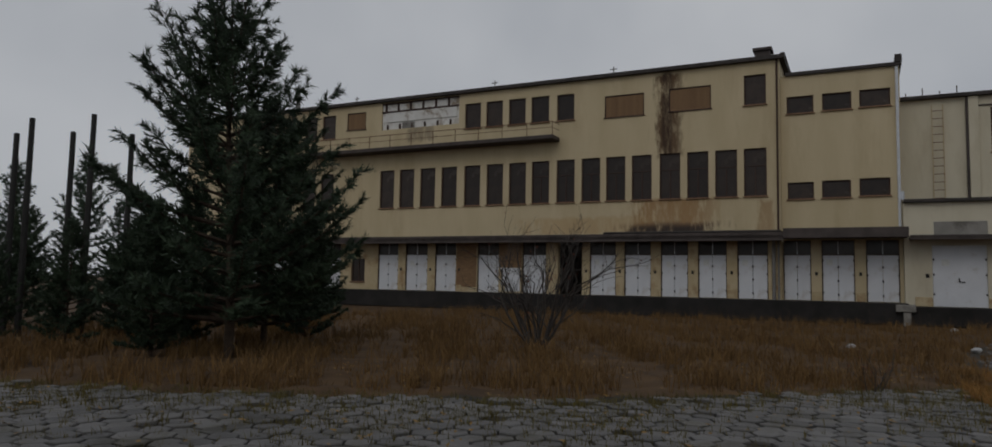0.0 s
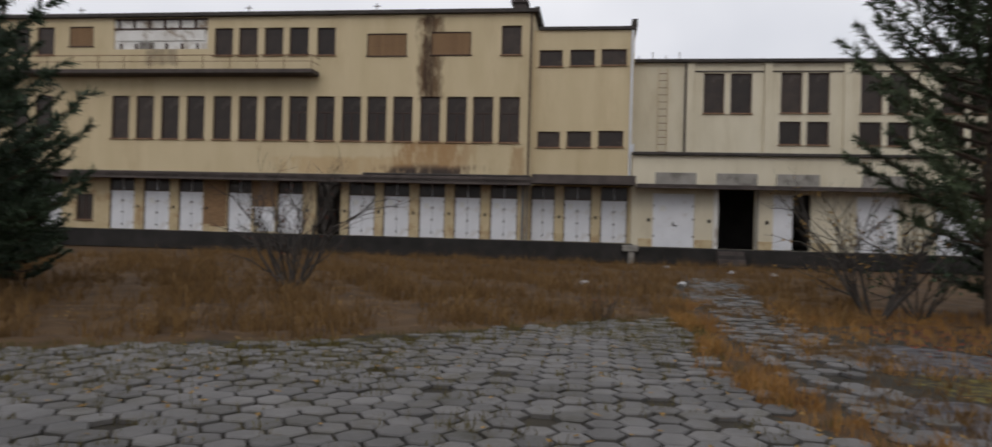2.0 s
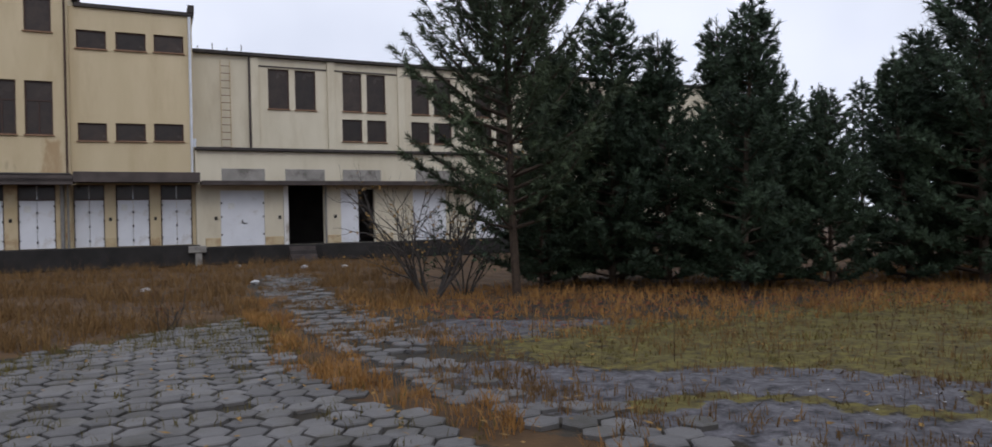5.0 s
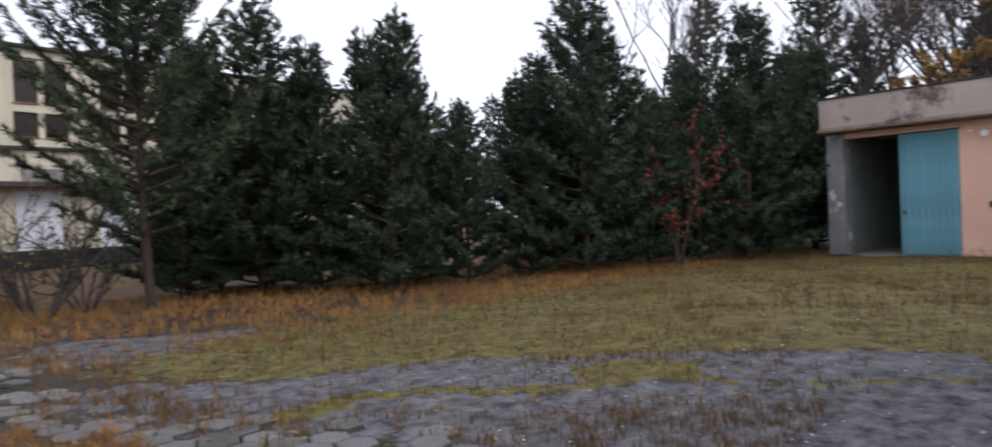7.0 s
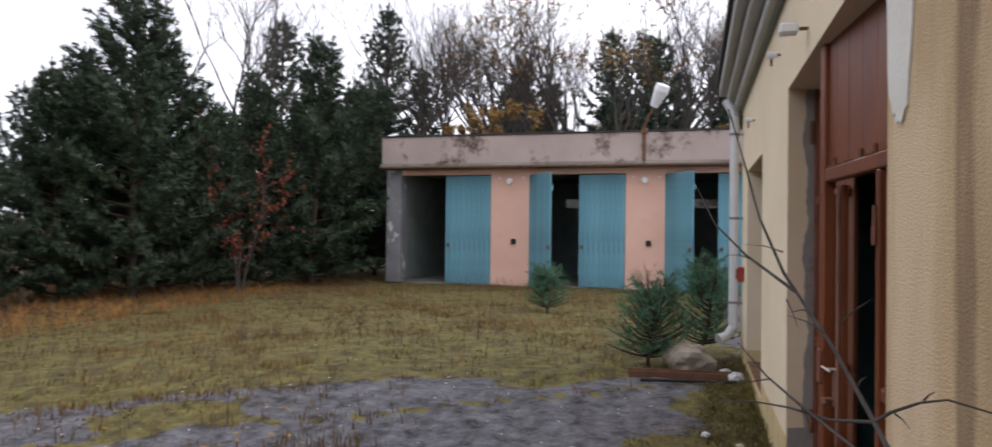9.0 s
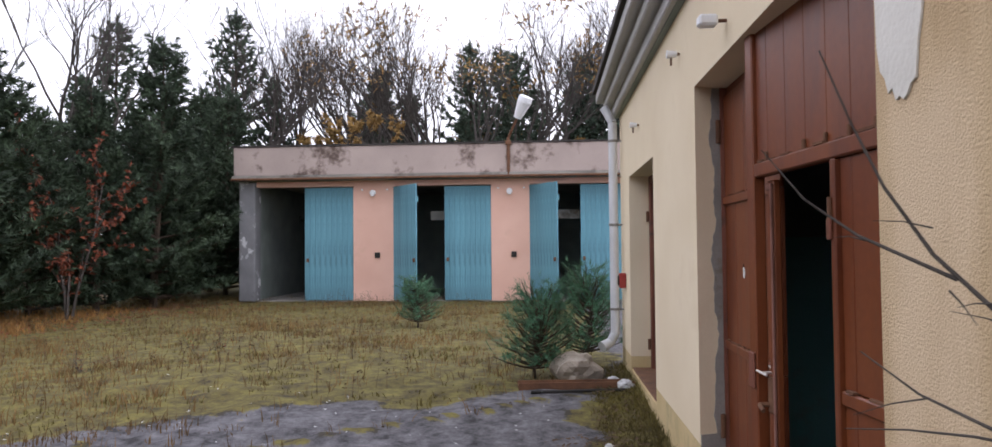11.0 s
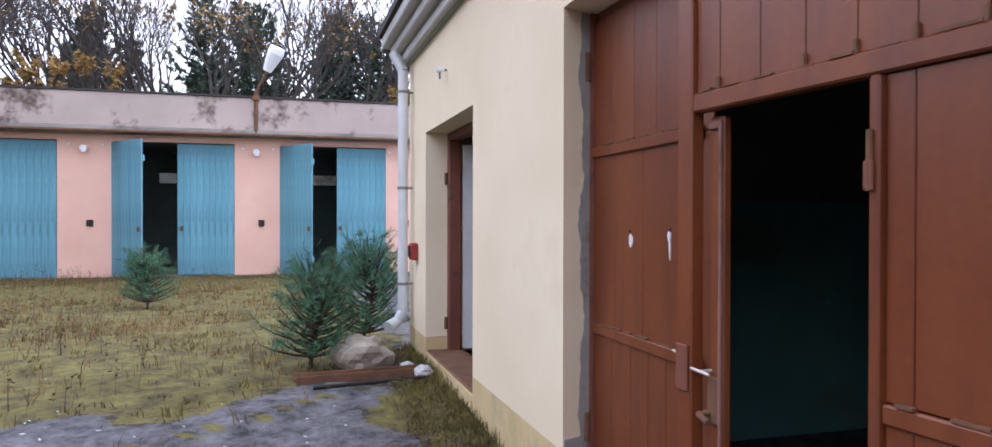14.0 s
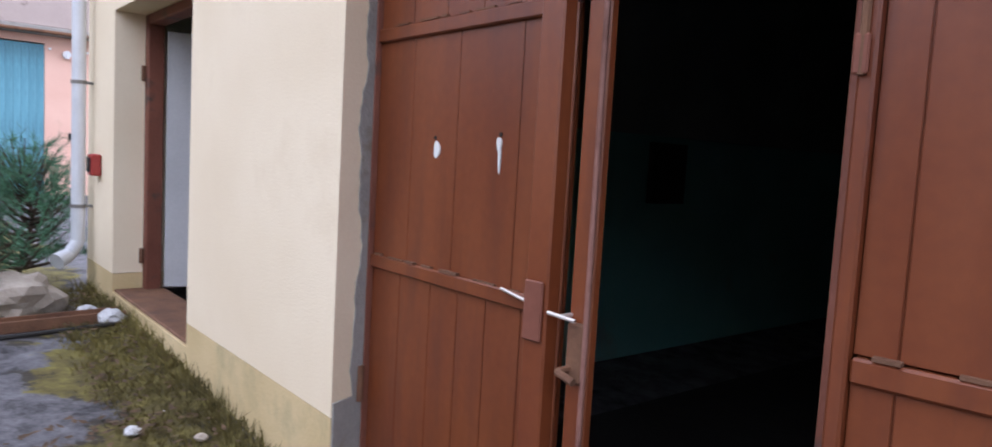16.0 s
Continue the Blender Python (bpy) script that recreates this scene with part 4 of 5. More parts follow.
# downpipe at the corner, alarm box, small bracket lamp
dp = thing("downpipe", pose(11.58, NY + 0.11, 0), "pale zinc downpipe with a kicked-out shoe", "drainpipe")
part("pipe", rods(((0, 0, 0.55), (0, 0, 3.2), 0.055), ((0, 0, 3.2), (0.05, 0.1, 3.4), 0.055), seg=14), M["zinc"], dp)
part("shoe", rods(((0, 0, 0.56), (0.0, 0.06, 0.45), 0.056), ((0.0, 0.06, 0.45), (-0.08, 0.17, 0.4), 0.056, 0.07), seg=14), M["zinc"], dp)
for z in (0.85, 1.9, 2.95):
    part("clip", rods(((0, 0, z), (0, 0, z + 0.03), 0.063), ((0, 0, z + 0.015), (0, -0.108, z + 0.015), 0.012), seg=10), M["steel"], dp)
alarm = thing("alarm_box", pose(11.3, NY, 1.23), "small red box on the cream wall", "alarm box")
part("casing", boxes((-0.07, 0.07, 0.001, 0.08, -0.09, 0.09), bevel=0.012), M["red_box"], alarm)
part("cover", boxes((-0.045, 0.045, 0.081, 0.095, -0.06, 0.06), bevel=0.006), M["black"], alarm)
for x, z in ((9.85, 2.88), (7.55, 3.0)):
    ins = thing("wall_hook", pose(x, NY, z), "small porcelain wire hook on the wall", "hook")
    part("knob", rods(((0, 0.02, 0), (0, 0.09, 0), 0.022, 0.03), seg=10), M["porcelain"], ins)
    part("stem", rods(((0, 0.0, 0), (0, 0.02, 0), 0.01), ((0, 0.06, -0.02), (0, 0.06, -0.08), 0.008), seg=6), M["rust"], ins)
cl = thing("wall_lamp", pose(6.2, NY, 2.82), "small white bulkhead lamp above the gate", "lamp")
part("arm", rods(((0, 0, 0.0), (0, 0.07, 0.0), 0.01), seg=8), M["rust"], cl)
part("shade", boxes((-0.04, 0.04, 0.05, 0.15, -0.03, 0.03), bevel=0.012), M["porcelain"], cl)

# the gate: a shut leaf, and a leaf with a wicket that stands a hand's breadth ajar
GY = -1.685
gate = thing("steel_gate", pose(0, GY, 0), "oxide-red steel double gate, one leaf ajar with an open wicket", "gate")
AJAR = pose(4.5, 0, 0, 0, 0, 5.5)


def sheet(name, z0, z1, joints, parent, m, material=None):
    """A flat steel sheet field between the first and last joint, with a narrow pressed fold at each joint."""
    leaf = part(name, boxes((joints[0], joints[-1], -0.012, 0.0, z0, z1)), material or M["red"], parent)
    leaf.matrix_basis = m
    for x0, x1 in zip(joints, joints[1:]):
        part("panel", boxes((x0 + 0.002, x1 - 0.002, 0.0, 0.006, z0, z1), bevel=0.002), material or M["red"], leaf)
    return leaf


def gate_part(name, bm, material, m, label=""):
    ob = part(name, bm, material, gate, label)
    ob.matrix_basis = m
    return ob


STILL = pose(0, 0, 0)
gate_part("frame", boxes((7.115, 7.15, -0.03, 0.03, 0.02, 2.66), (5.9, 7.115, -0.05, -0.012, 2.6, 2.66), bevel=0.004), M["red_dark"], STILL)
sheet("leaf_field", 0.06, 1.0, (6.0, 6.18, 6.36, 6.52, 6.69, 6.9, 7.112), gate, STILL)
sheet("leaf_field", 1.005, 1.925, (6.0, 6.236, 6.57, 6.86, 7.112), gate, STILL)
sheet("leaf_field", 1.93, 2.6, (6.0, 6.24, 6.45, 6.66, 6.88, 7.112), gate, STILL)
for z in (1.02, 1.93):
    gate_part("rail", boxes((6.06, 7.108, 0.007, 0.024, z - 0.03, z + 0.022), bevel=0.005), M["red"], STILL)
sheet("upper_panel", 2.035, 2.68, (0.03, 0.17, 0.35, 0.53, 0.712, 0.897, 1.087, 1.284, 1.41), gate, AJAR)
sheet("leaf_field", 1.11, 1.962, (0.03, 0.29, 0.535, 0.62), gate, AJAR)
sheet("leaf_field", 0.06, 1.05, (0.03, 0.29, 0.535, 0.62), gate, AJAR)
gate_part("mullion", boxes((1.411, 1.495, -0.03, 0.028, 0.05, 2.69), bevel=0.006), M["red"], AJAR)
gate_part("transom", boxes((0.03, 1.41, -0.03, 0.026, 1.965, 2.032), bevel=0.007), M["red"], AJAR)
gate_part("top_rail", boxes((0.03, 1.41, -0.03, 0.02, 2.682, 2.72), bevel=0.006), M["red_dark"], AJAR)
gate_part("rail", boxes((0.03, 0.618, -0.012, 0.022, 1.052, 1.106), bevel=0.006), M["red"], AJAR)
gate_part("wicket_post", boxes((0.621, 0.655, -0.03, 0.03, 0.05, 1.963), bevel=0.006), M["red"], AJAR)
gate_part("hinge", rods(((0.645, 0.036, 1.66), (0.645, 0.036, 1.82), 0.009), seg=10), M["rust"], AJAR)
gate_part("hinge", boxes((0.632, 0.662, 0.031, 0.044, 1.66, 1.74), bevel=0.004), M["red_dark"], AJAR)
strip = gate_part("wicket_stile", boxes((1.293, 1.368, -0.055, -0.02, 0.05, 1.945), bevel=0.006), M["red"], AJAR, "narrow scuffed stile beside the open wicket")
part("edge_rail", boxes((1.293, 1.308, -0.019, -0.004, 0.07, 1.93), (1.308, 1.366, -0.019, -0.008, 1.9, 1.93), bevel=0.004), M["red_scuff"], strip)
gate_part("lock", boxes((1.3, 1.36, -0.018, 0.0, 0.86, 1.03), bevel=0.008), M["rust"], AJAR)
gate_part("lock_handle", rods(((1.345, 0.0, 0.9), (1.345, 0.045, 0.9), 0.011), ((1.345, 0.045, 0.9), (1.285, 0.05, 0.885), 0.011), seg=8), M["rust"], AJAR)
gate_part("bolt", rods(((1.4, 0.034, 1.05), (1.315, 0.02, 1.04), 0.006), ((1.36, 0.026, 1.045), (1.36, -0.02, 1.045), 0.007), seg=10), M["bright"], AJAR, "worn bright slide bolt")
gate_part("bolt", rods(((6.25, 0.033, 1.045), (6.1, 0.038, 1.025), 0.006), seg=10), M["bright"], STILL, "worn bright slide bolt")
gate_part("bolt_plate", boxes((1.42, 1.488, 0.029, 0.04, 0.96, 1.13), bevel=0.004), M["red_dark"], AJAR)
wk = gate_part("wicket_leaf", boxes((0, 0.58, -0.02, 0.02, 0.06, 1.9), bevel=0.006), M["red_dark"], AJAR @ pose(0.66, -0.06, 0, 0, 0, -98), "narrow wicket door swung inward")
part("edge_rail", boxes((0.0, 0.06, 0.021, 0.045, 0.08, 1.88), (0.52, 0.58, 0.021, 0.045, 0.08, 1.88), bevel=0.006), M["red_dark"], wk)
for z in (2.3, 0.42):
    gate_part("hinge", rods(((7.12, 0.045, z), (7.12, 0.045, z + 0.15), 0.02), ((7.12, 0.045, z + 0.02), (7.145, 0.1, z + 0.02), 0.014), ((7.12, 0.045, z + 0.12), (7.145, 0.1, z + 0.12), 0.014), seg=10), M["rust"], STILL)


def chip(x, z, seed, rz=0.035, rx=0.02):
    return blot("paint_chip", x, z, rx, rz, 0.0045, M["paper"], seed, gate)


chip(6.685, 1.482, 11, 0.03, 0.018)
chip(6.33, 1.51, 12, 0.022, 0.013)
chip(6.325, 1.46, 13, 0.045, 0.006)
for x, z in ((6.7, 1.525), (6.325, 1.54)):
    part("drill_mark", rods(((x, 0.005, z), (x, 0.0085, z), 0.008), seg=8), M["black"], gate)
for x0, x1, z, m in ((6.08, 7.08, 1.042, STILL), (6.1, 7.0, 1.953, STILL), (0.05, 0.6, 1.107, AJAR), (0.1, 1.38, 2.033, AJAR)):
    bm = bmesh.new()
    rnd = random.Random(int(x0 * 100 + z * 10))
    x = x0
    while x < x1:
        w = rnd.uniform(0.03, 0.12)
        box(bm, x, min(x + w, x1), 0.0, 0.018 + rnd.uniform(0, 0.008), z, z + rnd.uniform(0.003, 0.01))
        x += w + rnd.uniform(0.0, 0.1)
    tagged(gate_part("weld_bead", bm, M["rust"], m), kind="stuff")
for x in (0.35, 0.53, 0.712, 0.897, 1.284):
    gate_part("bent_clip", boxes((x - 0.008, x + 0.008, 0.006, 0.02, 2.03, 2.075), bevel=0.003), M["rust"], AJAR)

# side doorway of the workshop
sd = thing("side_door", pose(8.92, NY, 0.12), "dark red door frame with a pale leaf standing open inward", "door")
part("frame", boxes((1.8, 1.897, -0.34, -0.22, 0.13, 2.318), (0.003, 0.07, -0.34, -0.22, 0.13, 2.318), (0.07, 1.8, -0.34, -0.22, 2.24, 2.318), bevel=0.008), M["red_dark"], sd)
lf = part("leaf", boxes((0, 0.55, -0.025, 0.025, 0.16, 2.2), bevel=0.006), M["lime"], sd, "pale grey door leaf")
lf.matrix_basis = pose(1.79, -0.36, 0, 0, 0, -112)
part("threshold", boxes((0.005, 1.89, -0.378, -0.01, 0.122, 0.145), bevel=0.012), M["rust"], sd, "worn brick-red threshold")
for z in (0.35, 1.8):
    part("hinge", rods(((1.86, -0.2, z), (1.86, -0.2, z + 0.12), 0.016), seg=8), M["rust"], sd)

# ---- things lying on the ground by the workshop ----
beam = thing("steel_beam", pose(10.25, -0.83, 0.15, 0, 0, 96), "rusty steel channel lying on the ground", "beam")
part("web", boxes((-0.62, 0.62, -0.07, 0.07, 0.02, 0.03)), M["rust"], beam)
part("flange", boxes((-0.62, 0.62, -0.085, -0.071, -0.02, 0.06), bevel=0.003), M["rust"], beam)
part("flange", boxes((-0.62, 0.62, 0.071, 0.085, -0.02, 0.06), bevel=0.003), M["rust"], beam)
bar = thing("iron_bar", pose(10.0, -0.85, 0.14, 0, 0, 99), "thin dark iron bar on the concrete", "bar")
part("shaft", rods(((-0.5, 0, 0.012), (0.5, 0, 0.012), 0.016), seg=8), M["black"], bar)


def stone(x, y, s, seed, material, label, cat="stone", name="stone", flat=0.6):
    bm = bmesh.new()
    bmesh.ops.create_icosphere(bm, subdivisions=3, radius=1)
    for v in bm.verts:
        p = v.co.copy()
        v.co = p * (1 + 0.35 * noise.noise(p * 1.4 + Vector((seed, 0, 0))) + 0.15 * noise.noise(p * 4 + Vector((0, seed, 0))))
        v.co.z *= flat
        v.co *= s
    ob = link_mesh(name, bm, material)
    ob.matrix_world = pose(x, y, s * flat * 0.55 + float(lift(x, y)), 0, 0, seed * 40)
    return tagged(ob, label, cat)


stone(10.75, -0.85, 0.27, 2.0, M["stone"], "pale lump of rubble beside the steel beam", flat=0.75)
stone(10.5, -1.25, 0.07, 5.0, M["lime"], "white scrap of plaster near the wall", "rubble", "rubble")
stone(10.2, -1.35, 0.09, 6.0, M["lime"], "white scrap of plaster near the wall", "rubble", "rubble")
stone(7.45, -0.02, 0.045, 7.0, M["lime"], "small white stone on the gravel")
stone(8.1, -1.0, 0.035, 8.0, M["lime"], "small white stone under the wall")
stone(7.9, -1.25, 0.03, 9.0, M["stone"], "small white stone under the wall")
st = thing("paper_tube", pose(7.5, -0.3, 0.035, 0, 0, 60), "white paper tube lying on the gravel", "litter")
part("tube", rods(((-0.09, 0, 0), (0.09, 0, 0), 0.028), seg=12), M["paper"], st)
for k, (x, y) in enumerate(((-2.4, 21.0), (0.4, 22.4), (3.6, 30.0), (-0.8, 33.5), (2.0, 31.0))):
    stone(x, y, 0.13, 20.0 + k, M["lime"], "pale scrap lying in the grass", "rubble", "rubble")

# ---- poles at the wood's edge ----
for k, (x, y, h) in enumerate(((-20.07, 7.18, 5.3), (-19.95, 7.48, 5.75), (-19.58, 8.37, 5.5), (-19.38, 8.8, 6.05), (-18.95, 9.67, 5.6))):
    bm = rods(((0, 0, -0.2), (0.02, 0, h), 0.085, 0.07), seg=12)
    ob = link_mesh("pole", bm, M["black"])
    ob.matrix_world = pose(x, y, 0)
    tagged(ob, "tall dark weathered pole at the wood's edge", "pole", "poles by the wood")


# ---- vegetation ----
class Leafy:
    """Gathers triangles for one mesh."""
    def __init__(self):
        self.v, self.f = [], []

    def blade(self, p, d, w, side):
        i = len(self.v)
        s = side * w
        self.v += [tuple(p - s), tuple(p + s), tuple(p + d)]
        self.f.append((i, i + 1, i + 2))

    def make(self, name, material, parent=None):
        return raw_mesh(name, self.v, self.f, material, parent)


def tube(bm, pts, radii, seg=6):
    rings = []
    for i, p in enumerate(pts):
        d = (pts[min(i + 1, len(pts) - 1)] - pts[max(i - 1, 0)]).normalized()
        q = d.to_track_quat("Z", "Y")
        rings.append([bm.verts.new(p + q @ Vector((math.cos(2 * math.pi * k / seg), math.sin(2 * math.pi * k / seg), 0)) * radii[i]) for k in range(seg)])
    for a, b in zip(rings, rings[1:]):
        for k in range(seg):
            bm.faces.new((a[k], a[(k + 1) % seg], b[(k + 1) % seg], b[k]))
    bm.faces.new(rings[-1])


def rand_dir(rnd):
    return Vector((rnd.gauss(0, 1), rnd.gauss(0, 1), rnd.gauss(0, 1))).normalized()


def needle_shoot(lf, p, d, length, rnd, n, nl, nw):
    """A twig's tuft: needles all round it, swept forward."""
    side0 = d.orthogonal().normalized()
    for k in range(n):
        t = (k + rnd.random()) / n
        a = rnd.uniform(0, 2 * math.pi)
        out = Matrix.Rotation(a, 3, d) @ side0
        nd = (out * 0.8 + d * rnd.uniform(0.5, 1.0)).normalized() * nl * rnd.uniform(0.7, 1.15)
        lf.blade(p + d * (t * length), nd, nw, nd.cross(d).normalized())


def pine(name, h, spread, low, seed, label, needles=None, per=16, shoots=1.0, nl=0.14, nw=0.012, group="pines", cat="pine tree", conic=0.9, up=0.12):
    """A pine: tapered trunk, whorls of limbs rising at their tips, twigs with needle tufts."""
    rnd = random.Random(seed)
    root = thing(name, pose(0, 0, 0), label, cat, group)
    bm = bmesh.new()
    lean = Vector((rnd.uniform(-0.03, 0.03), rnd.uniform(-0.03, 0.03), 1))
    pts = [Vector((lean.x * h * t + 0.05 * math.sin(5 * t + seed), lean.y * h * t + 0.05 * math.cos(4 * t), h * t - 0.15 * (t == 0))) for t in np.linspace(0, 1, 9)]
    tube(bm, pts, [0.013 * h * (1 - 0.93 * t) + 0.012 for t in np.linspace(0, 1, 9)], 8)
    lf = Leafy()
    z = h * low
    while z < h * 0.985:
        t = z / h
        reach = spread * ((1 - t) / (1 - low)) ** conic * (1.0 if t > low + 0.12 else 0.82) + 0.18
        base = Vector((np.interp(t, np.linspace(0, 1, 9), [p.x for p in pts]), np.interp(t, np.linspace(0, 1, 9), [p.y for p in pts]), z))
        n = rnd.choice((3, 4, 5)) if t < 0.85 else 4
        a0 = rnd.uniform(0, 6.28)
        for k in range(n):
            a = a0 + 2 * math.pi * k / n + rnd.uniform(-0.35, 0.35)
            length = reach * rnd.uniform(0.6, 1.12)
            rise = np.interp(t, [low, 0.6, 1.0], [0.05, 0.45, 1.1]) + up + rnd.uniform(-0.12, 0.2)
            out = Vector((math.cos(a), math.sin(a), 0))
            limb = [base + out * (length * s) + Vector((0, 0, length * (rise * s * s + 0.12 * s))) for s in (0, 0.35, 0.7, 1.0)]
            tube(bm, limb, [0.02 * length + 0.006, 0.014 * length + 0.005, 0.008 * length + 0.004, 0.004], 4)
            m = max(3, int(length * 7 * shoots))
            for j in range(m):
                s = 0.22 + 0.78 * (j + rnd.random()) / m
                p = base + out * (length * s) + Vector((0, 0, length * (rise * s * s + 0.12 * s)))
                sd = Vector((-out.y, out.x, 0)) * (1 if j % 2 else -1)
                d = (out * rnd.uniform(0.3, 1.0) + sd * rnd.uniform(0.2, 1.0) * (1 if s < 0.95 else 0.2) + Vector((0, 0, rnd.uniform(0.15, 0.9)))).normalized()
                tl = rnd.uniform(0.22, 0.5) * (0.6 + 0.4 * (1 - s)) * min(1.0, 0.5 + length / 2)
                needle_shoot(lf, p, d, tl, rnd, per, nl, nw)
                if rnd.random() < 0.6:
                    d2 = (d + rand_dir(rnd) * 0.8).normalized()
                    needle_shoot(lf, p + d * tl * 0.5, d2, tl * 0.8, rnd, per, nl, nw)
        z += rnd.uniform(0.2, 0.36) * (0.8 if t > 0.7 else 1) * h / 7
    for k in range(3):
        needle_shoot(lf, pts[-1] - Vector((0, 0, 0.25 * k)), Vector((0, 0, 1)), 0.35, rnd, per, nl, nw)
    part("trunk", bm, M["bark"], root)
    lf.make("crown", needles or M["needles"], root)
    return root


def put(ob, x, y, rot=0.0, s=1.0, sz=None):
    ob.matrix_basis = pose(x, y, float(lift(x, y)), 0, 0, rot) @ Matrix.Diagonal((s, s, sz or s, 1))
    return ob


def plant(ob, x, y, rot, s=1.0, sz=None, label=""):
    k = copy_thing(ob, pose(x, y, float(lift(x, y)), 0, 0, rot) @ Matrix.Diagonal((s, s, sz or s, 1)))
    k.matrix_basis = pose(x, y, float(lift(x, y)), 0, 0, rot) @ Matrix.Diagonal((s, s, sz or s, 1))
    if label:
        tagged(k, label)
    return k


open_pine = put(pine("pine_tree", 7.6, 2.5, 0.2, 3, "dark green pine with a bare lower trunk", M["needles_open"], per=16, shoots=2.0, nl=0.17, nw=0.014, conic=0.35, up=0.35), 6.38, 14.87, 0)
big_pine = put(pine("pine_tree", 7.1, 2.9, 0.1, 7, "broad bushy dark pine beside the field", per=16, shoots=2.0, nl=0.17, nw=0.017, conic=0.7), -11.75, 8.1, 20)
dense_pine = put(pine("pine_tree", 7.0, 2.4, 0.03, 11, "dense dark pine branched to the ground", per=15, shoots=2.2, nl=0.18, nw=0.018, conic=0.95), 9.5, 16.4, 0)
slim_pine = put(pine("pine_tree", 7.2, 2.0, 0.03, 15, "slim dense dark pine branched to the ground", per=15, shoots=2.4, nl=0.18, nw=0.018, conic=1.0), 11.2, 13.3, 0, 0.88)
for ob, x, y, r, s in ((slim_pine, 8.0, 17.3, 80, 0.86), (slim_pine, 9.2, 18.4, 180, 0.9), (slim_pine, 10.4, 15.2, 140, 0.84), (dense_pine, 7.6, 16.6, 40, 0.6), (dense_pine, 12.4, 13.9, 20, 0.72), (slim_pine, 15.6, 13.2, 220, 0.74), (dense_pine, 17.6, 14.6, 100, 0.9), (dense_pine, 20.2, 12.6, 10, 0.75), (slim_pine, 24.3, 11.6, 100, 0.8), (slim_pine, 12.3, 15.6, 130, 0.92), (dense_pine, 13.3, 13.1, 200, 0.62), (slim_pine, 14.2, 16.4, 10, 0.6), (dense_pine, 16.9, 12.3, 60, 1.1), (dense_pine, 18.3, 12.6, 310, 0.96),
                       (slim_pine, 21.4, 11.6, 120, 0.85), (slim_pine, 22.9, 10.8, 45, 1.1), (dense_pine, 26.3, 12.2, 15, 0.9), (dense_pine, 20.3, 15.2, 275, 0.8), (slim_pine, 10.7, 18.5, 33, 0.75), (dense_pine, 15.5, 19, 95, 0.7), (dense_pine, 24.2, 14.8, 70, 0.8),
                       (dense_pine, 29.0, 11.4, 30, 1.05), (slim_pine, 30.8, 12.9, 150, 1.1), (dense_pine, 27.9, 12.7, 250, 0.95), (dense_pine, 33.0, 14.2, 80, 1.15), (big_pine, -12.9, 9.9, 140, 0.75), (slim_pine, -14.4, 8.7, 60, 0.5), (dense_pine, -14.2, 12.2, 190, 0.5), (dense_pine, -16.5, 9.2, 20, 0.42), (slim_pine, -17.4, 12.6, 100, 0.45), (dense_pine, -18.5, 9.5, 210, 0.4), (dense_pine, -16.2, 7.0, 110, 0.4), (big_pine, -17.0, 14.5, 10, 0.45),
                       (dense_pine, -23.5, 12.5, 10, 0.5), (dense_pine, -22.5, 15.5, 90, 0.5), (slim_pine, -13.2, 7.3, 33, 0.4), (slim_pine, -21.5, 11.5, 0, 0.5), (dense_pine, -22.5, 8.5, 0, 0.5), (dense_pine, -18.6, 6.2, 70, 0.38), (dense_pine, -21.0, 6.0, 170, 0.45)):
    plant(ob, x, y, r, s)

young = put(pine("young_pine", 0.85, 0.34, 0.1, 21, "bushy young pine beside the workshop corner", M["needles_bright"], 18, 1.1, 0.09, 0.003, "young pines", "young pine"), 10.9, -0.42, 0)
plant(young, 12.2, -1.05, 70, 1.0, 1.15, "bushy young pine at the corner of the workshop")
plant(young, 17.6, 2.2, 160, 1.0, 0.95, "small young pine on the mossy lawn")

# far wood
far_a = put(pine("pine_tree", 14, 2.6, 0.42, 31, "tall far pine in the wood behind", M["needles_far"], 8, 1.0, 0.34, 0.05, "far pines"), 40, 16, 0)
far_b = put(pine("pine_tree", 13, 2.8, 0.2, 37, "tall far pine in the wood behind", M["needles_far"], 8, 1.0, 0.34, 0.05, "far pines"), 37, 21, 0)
rnd = random.Random(5)
spots = [(40 + rnd.uniform(0, 16), -16 + 4.5 * k + rnd.uniform(-1.5, 1.5)) for k in range(10)]
spots += [(-26 - rnd.uniform(0, 14), -2 + 1.3 * k + rnd.uniform(-1, 1)) for k in range(16)]
spots += [(27 + rnd.uniform(0, 16), 17 + 2.0 * k + rnd.uniform(-1, 1)) for k in range(10)]
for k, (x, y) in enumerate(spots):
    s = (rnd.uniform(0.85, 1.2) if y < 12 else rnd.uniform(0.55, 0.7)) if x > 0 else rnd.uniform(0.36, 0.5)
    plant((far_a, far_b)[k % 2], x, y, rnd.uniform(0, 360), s)


